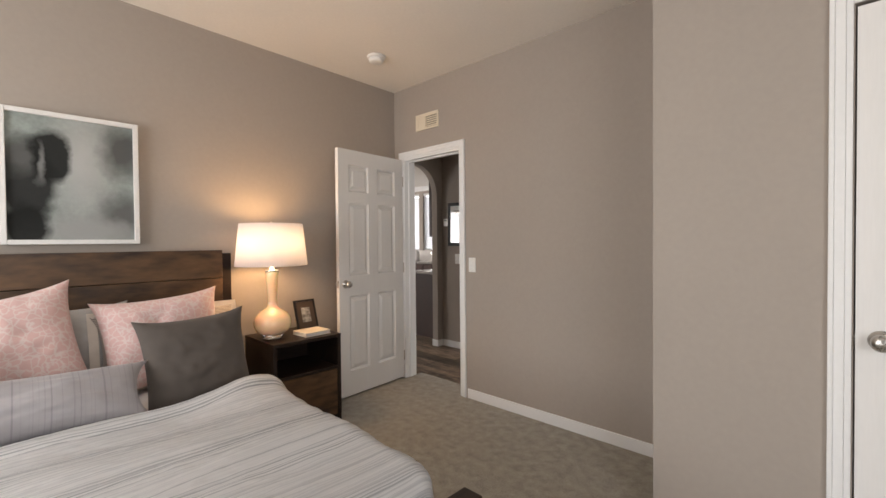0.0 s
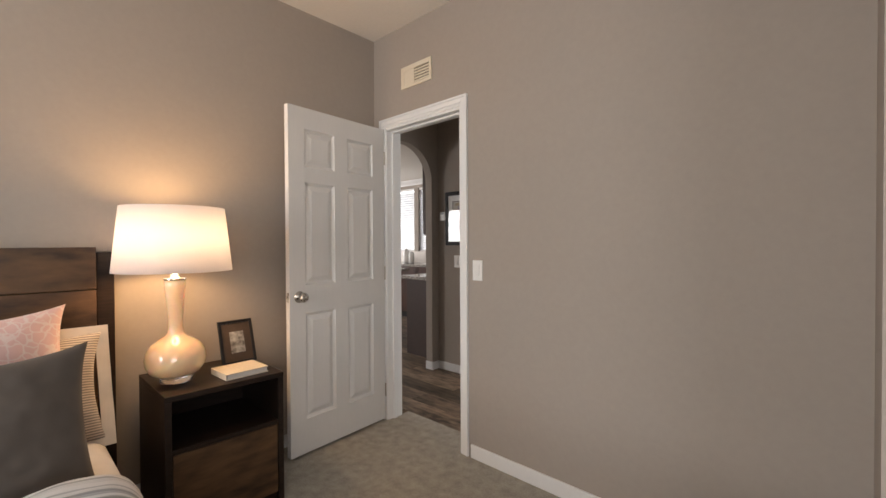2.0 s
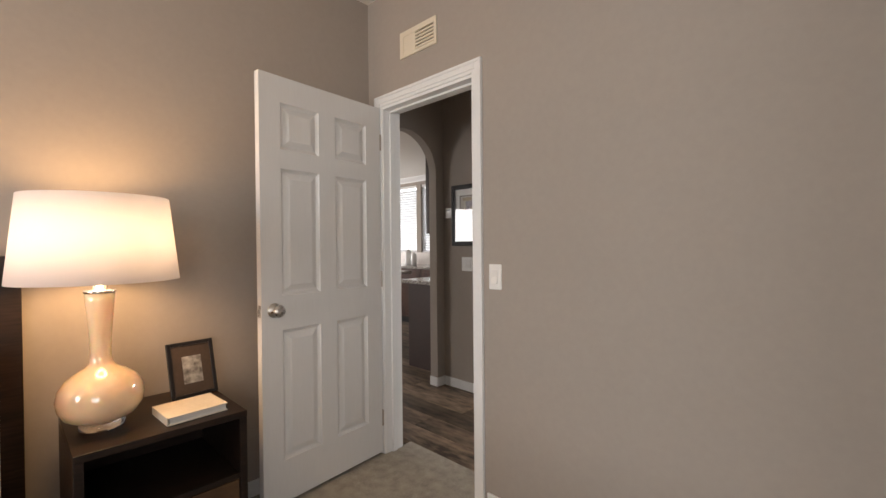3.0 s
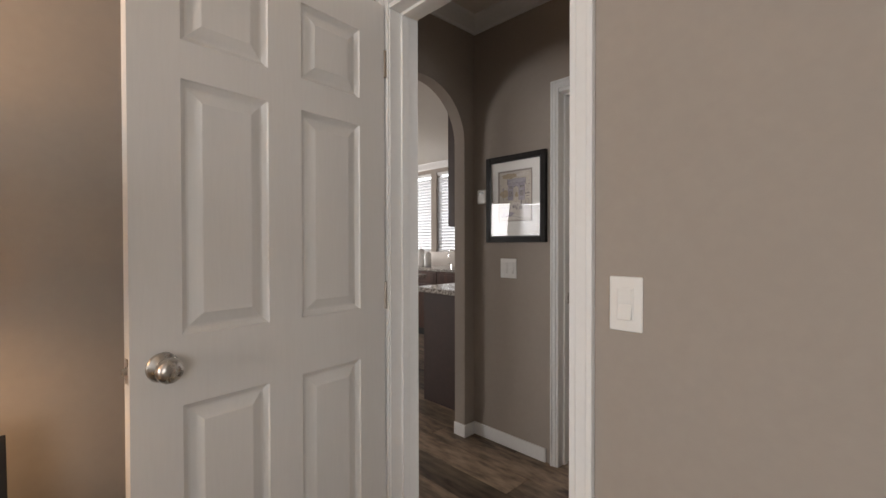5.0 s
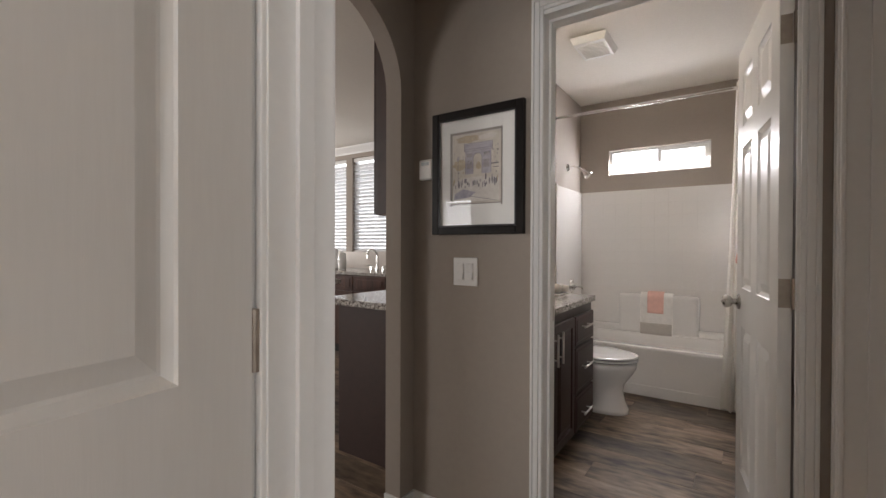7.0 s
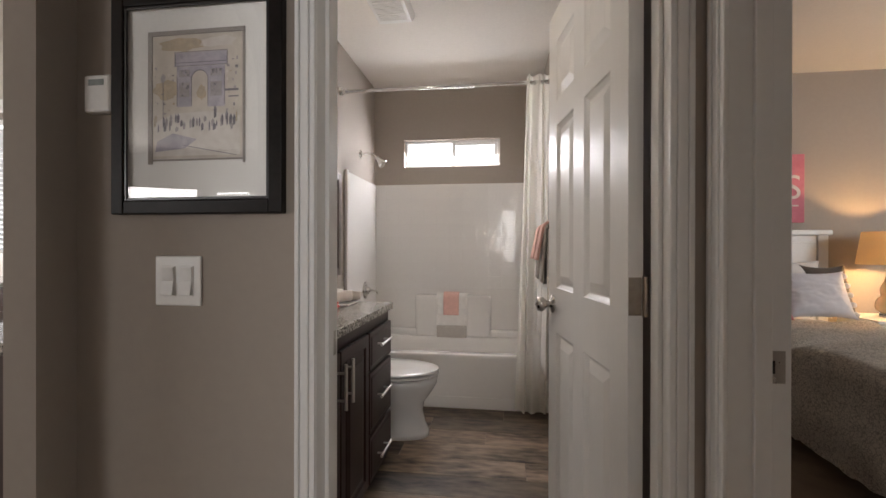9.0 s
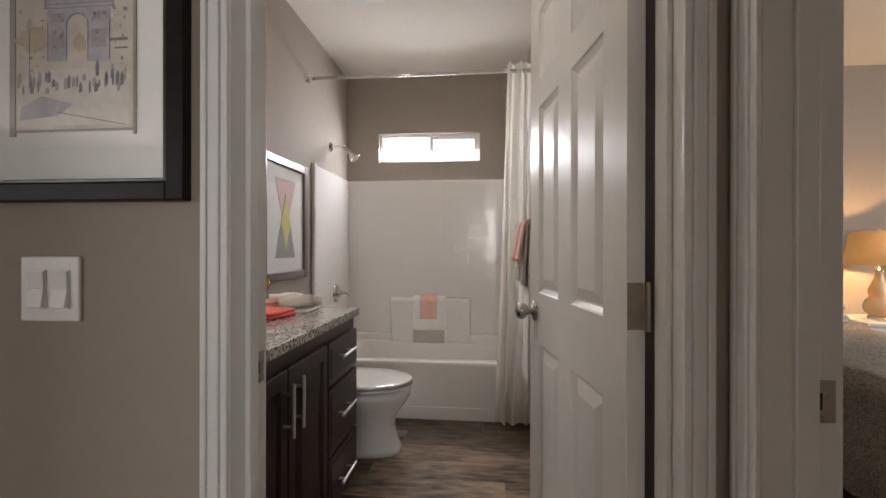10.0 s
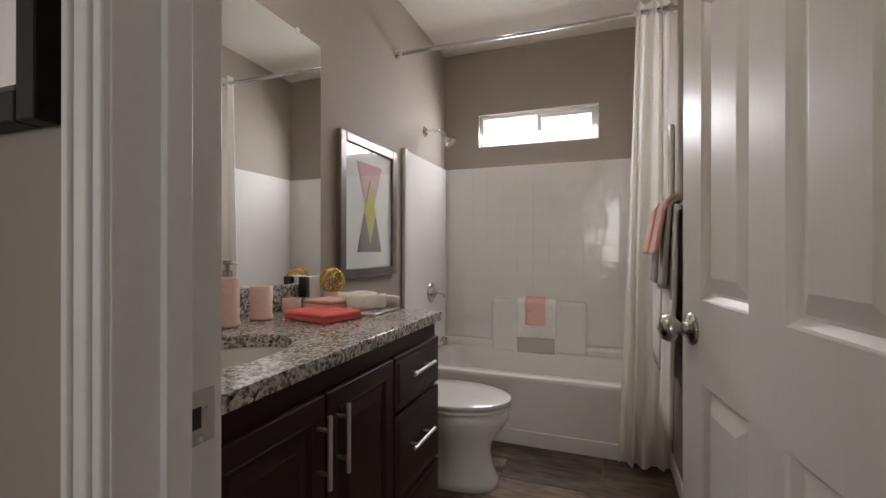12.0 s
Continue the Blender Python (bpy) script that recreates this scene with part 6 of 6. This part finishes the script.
pts = [(0, 0, 0.03), (0, 0, 0.17)] + [(-0.075 + 0.075 * math.cos(a), -0.02 * math.sin(a), 0.17 + 0.065 * math.sin(a)) for a in [math.pi * i / 10 for i in range(1, 11)]] + [(-0.15, 0, 0.13)]
for a, b in zip(pts, pts[1:]):
    tube(bm, a, b, 0.010, 12)
part("neck", bm, chrome, fc)
for s in (-0.09, 0.09):
    bm = bmesh.new()
    tube(bm, (s, 0, 0), (s, 0, 0.04), 0.016, 14, 0.011)
    tube(bm, (s, 0, 0.04), (s * 1.5, -0.02, 0.055), 0.006, 10)
    part("handle", bm, chrome, fc)
ki = thing("kitchen_island", pose(-5.5, 4.26, 0), "dark brown kitchen island with a granite top", "island")
part("body", local(rbox(-6.3, -4.82, 4.02, 4.46, 0.0, 0.864, 0.003), ki), espresso_panel, ki)
part("top", local(rbox(-6.4, -4.71, 3.92, 4.575, 0.865, 0.900, 0.006, 3), ki), granite, ki)
for x, r, h, lab in ((-6.47, 0.075, 0.14, "white lidded ceramic jar on the kitchen counter"), (-6.07, 0.055, 0.26, "tall white canister on the kitchen counter"), (-5.93, 0.05, 0.21, "white canister on the kitchen counter")):
    cj = thing("canister", pose(x, 5.70, 0.8975), lab, "canister", "canisters on the counter")
    part("jar", lathe([(r * 0.8, 0), (r, 0.012), (r * (1.06 if r > 0.06 else 1.0), h * 0.5), (r * 0.92, h * 0.82), (r * 0.85, h * 0.84)], 24), porcelain, cj, "", True)
    part("lid", lathe([(r * 0.86, h * 0.842), (r * 0.84, h * 0.88), (r * 0.5, h * 0.93), (0.010, h * 0.95), (0.013, h), (0.004, h * 1.01)], 24), porcelain, cj, "", True)

blind_white = mat("blind_white", (0.80, 0.79, 0.78), 0.5, 0.02, 5, 60)
blind_slat = translucent("blind_slat", (0.80, 0.80, 0.81), 0.20)


def blind_window(name, x0, x1, y, z0, z1, inward, label, trim=0.03):
    """A window with a frame, a pane and a closed slatted blind. inward: the way to the room along y."""
    cx = (x0 + x1) / 2
    w = thing(name, pose(cx, y, z0), label, "window", "", "structure")
    hx, H = (x1 - x0) / 2, z1 - z0
    ya, yb = sorted((-inward * 0.02, -inward * 0.07))
    for a, b, c, d in ((-hx, -hx + trim, 0, H), (hx - trim, hx, 0, H), (-hx + trim + 0.0002, hx - trim - 0.0002, 0, trim), (-hx + trim + 0.0002, hx - trim - 0.0002, H - trim, H)):
        part("window_frame", rbox(a, b, ya, yb, c, d, 0.002), vinyl_white, w)
    pane("pane", boxes((-hx + trim, hx - trim, (ya + yb) / 2 - 0.002, (ya + yb) / 2 + 0.002, trim, H - trim)), w)
    part("head_rail", rbox(-hx + 0.004, hx - 0.004, -0.016, 0.016, H - 0.045, H - 0.002, 0.003), blind_white, w)
    me = None
    n = int((H - 0.06) / 0.043)
    for i in range(n):
        if me is None:
            bm = bmesh.new()
            pr = [(-0.023, -0.004), (-0.012, 0.0005), (0, 0.002), (0.012, 0.0005), (0.023, -0.004)]
            ends = [[bm.verts.new((x, a, b + t)) for a, b in pr for t in (0,)] for x in (-hx + 0.006, hx - 0.006) for t in (0,)]
            for k in range(4):
                bm.faces.new((ends[0][k], ends[0][k + 1], ends[1][k + 1], ends[1][k]))
            bmesh.ops.solidify(bm, geom=bm.faces[:], thickness=0.002)
            me = mesh_of("slat", bm, blind_slat)
        s = new("slat", me)
        s.parent = w
        s.location = (0, 0, 0.03 + 0.043 * i)
        s.rotation_euler = (radians(48 * inward), 0, 0)
    part("bottom_rail", rbox(-hx + 0.006, hx - 0.006, -0.014, 0.014, 0.003, 0.018, 0.003), blind_white, w)
    return w


blind_window("window_kitchen_1", -6.94, -6.13, KY + 0.03, KW[0], KW[1], -1, "white kitchen window with closed slatted blinds")
blind_window("window_kitchen_2", -6.02, -5.21, KY + 0.03, KW[0], KW[1], -1, "white kitchen window with closed slatted blinds")
blind_window("window_living_1", -6.97, -6.29, -2.03, 0.9, 2.1, 1, "white living room window with closed slatted blinds")
blind_window("window_living_2", -8.70, -8.00, -2.03, 0.9, 2.1, 1, "white living room window with closed slatted blinds")
tagged(part("backdrop", boxes((-10.5, -3.8, 6.9, 6.95, 0.2, 3.6)), white_sky), "bright white daylight outside the kitchen windows", "backdrop", "", "structure")
tagged(part("backdrop", boxes((-10.5, -4.5, -3.05, -3.0, 0.2, 3.6)), white_sky), "bright white daylight outside the living room windows", "backdrop", "", "structure")

# ---- second bedroom ----
quilt_cloth = fabric("quilt_cloth", (0.86, 0.80, 0.71), (0.44, 0.395, 0.35), 'rings', 58, bump=0.8, use_uv=False)
white_wood = mat("white_wood", (0.74, 0.73, 0.71), 0.4, 0.03, 4, 60, 0.04, 100)
b2 = thing("twin_bed", pose(-0.11, 5.65, 0), "white wooden twin bed with a panelled headboard", "bed")
part("headboard", local(rbox(-0.62, 0.40, 6.70, 6.725, 0.25, 1.255, 0.003), b2), white_wood, b2)
for x in (-0.64, 0.345):
    part("headboard_post", local(rbox(x, x + 0.075, 6.68, 6.74, 0, 1.256, 0.004), b2), white_wood, b2)
part("headboard_cap", local(rbox(-0.665, 0.445, 6.665, 6.75, 1.2565, 1.30, 0.010, 3), b2), white_wood, b2)
for x0, x1 in ((-0.555, -0.12), (-0.10, 0.335)):
    part("headboard_panel", local(rbox(x0, x1, 6.690, 6.6995, 0.62, 1.20, 0.006), b2), white_wood, b2)
for x in (-0.62, 0.37):
    part("side_rail", local(rbox(x, x + 0.025, 4.66, 6.68, 0.16, 0.32, 0.003), b2), white_wood, b2)
part("foot_rail", local(rbox(-0.62, 0.395, 4.63, 4.659, 0.12, 0.34, 0.003), b2), white_wood, b2)
for x in (-0.61, 0.33):
    part("leg", local(rbox(x, x + 0.05, 4.635, 4.685, 0, 0.1195, 0.003), b2), white_wood, b2)
tagged(part("mattress", rbox(-0.59, 0.365, 4.67, 6.66, 0.32, 0.575, 0.05, 4), white_sheet, None, "", True), "white mattress on the twin bed", "mattress")
qm = duvet_mesh(-6.25, -4.72, -0.53, 0.30, 0.612, 0.10, 0.40, 0.25, 110, 110, 4.0, 0.030)
for v in qm.verts:
    v.co = Vector((v.co.y, -v.co.x, v.co.z))
tagged(part("quilt", qm, quilt_cloth, None, "", True), "grey-beige patterned quilt over the twin bed", "quilt")
cushion("pillow", pose(-0.02, 6.54, 0.83, 0, 18, 90), 0.62, 0.44, 0.17, white_sheet, "white bed pillow against the white headboard", 11)
pom = cushion("pompom_pillow", pose(0.10, 6.34, 0.80, 0, 24, 90), 0.46, 0.36, 0.15, fabric("lilac_white", (0.66, 0.66, 0.70), (0.60, 0.60, 0.65), 'plain', 10), "white pillow with pompom edging on the twin bed", 12)
for s in (-1, 1):
    for k in range(5):
        pp = part("pompom", lathe([(0.004, -0.022), (0.016, -0.015), (0.022, 0), (0.016, 0.015), (0.004, 0.022)], 12), white_sheet, pom, "", True)
        pp.location = (0.0, s * 0.235, -0.15 + 0.075 * k)
cushion("pink_pillow", pose(-0.30, 6.32, 0.78, 0, 24, 92), 0.40, 0.34, 0.16, fabric("rose", (0.62, 0.26, 0.27), (0.55, 0.22, 0.24), 'plain', 12), "rose pink pillow on the twin bed", 13)
cushion("grey_pillow", pose(0.28, 6.48, 0.82, 0, 20, 88), 0.30, 0.40, 0.14, grey_velvet, "grey pillow on the twin bed", 14)

sg = thing("wall_sign", pose(-0.11, 6.757, 1.648), "pink painted canvas sign with white capital letters", "sign")
part("canvas", rbox(-0.378, 0.378, -0.034, 0, -0.285, 0.285, 0.003), mat("pink_canvas", (0.62, 0.22, 0.27), 0.8, 0.3, 4, 14, dark=(0.52, 0.15, 0.20)), sg)
cream_paint = mat("cream_paint", (0.75, 0.66, 0.62), 0.7, 0.1, 10, 60)


def lettering(name, text, size, parent, m, material):
    cu_ = bpy.data.curves.new(name, 'FONT')
    cu_.body, cu_.size, cu_.extrude, cu_.align_x = text, size, 0.0008, 'CENTER'
    tmp = new(name + "_source", cu_)
    me = bpy.data.meshes.new_from_object(tmp.evaluated_get(bpy.context.evaluated_depsgraph_get()))
    bpy.data.objects.remove(tmp)
    ob = new(name, me)
    me.materials.clear()
    me.materials.append(material)
    ob.parent, ob.matrix_basis = parent, m
    return ob


lettering("letters", "PARIS", 0.285, sg, pose(0.0, -0.0355, -0.085, 90), cream_paint)
part("painted_line", boxes((-0.22, 0.33, -0.0356, -0.0342, -0.150, -0.138), (-0.15, 0.25, -0.0356, -0.0342, -0.176, -0.170)), cream_paint, sg, "thin cream painted lines")
n2 = thing("white_nightstand", pose(0.70, 6.48, 0), "white wooden nightstand beside the twin bed", "nightstand")
part("top", rbox(-0.24, 0.24, -0.22, 0.22, 0.60, 0.625, 0.004), white_wood, n2)
part("body", rbox(-0.22, 0.22, -0.19, 0.20, 0.12, 0.5995, 0.003), white_wood, n2)
for z in (0.15, 0.38):
    dr = part("drawer", rbox(-0.20, 0.20, -0.205, -0.1905, z, z + 0.205, 0.003), white_wood, n2)
    bm = bmesh.new()
    tube(bm, (0, -0.205, z + 0.1), (0, -0.23, z + 0.1), 0.012, 14)
    part("knob", bm, steel, dr)
for x in (-0.21, 0.17):
    for y in (-0.18, 0.155):
        part("leg", rbox(x, x + 0.04, y, y + 0.04, 0, 0.1195, 0.002), white_wood, n2)
table_lamp(pose(0.69, 6.45, 0.626), peach_glass, "pink double-gourd table lamp, lit, on the white nightstand", 0.74, (0.20, 0.165, 0.25), 0.40, DOUBLE_GOURD, shade_tan)

# ---- floor planks ----
PL, PW = 1.22, 0.183
rp = random.Random(11)


def plank_mesh(length):
    bm = rbox(-length / 2, length / 2, -PW / 2 + 0.0008, PW / 2 - 0.0008, -0.006, 0.0, 0.0012, 1)
    return mesh_of("plank", bm, plank_vinyl)


whole = plank_mesh(PL - 0.0015)
edge_x = HX2 - 0.05
y, r = 2.715 + PW / 2, 0
while y < 5.84:
    x = edge_x
    cut = (0.35 + 0.29 * (r * 2 % 4) + 0.11 * (r % 3)) % PL
    while x > -7.0:
        ln = cut if x == edge_x and cut > 0.15 else PL
        p = new("plank", whole if ln == PL else plank_mesh(ln - 0.0015))
        p.parent = floor_vinyl
        p.location = (x - ln / 2, y, 0.0)
        x -= ln
    y += PW
    r += 1
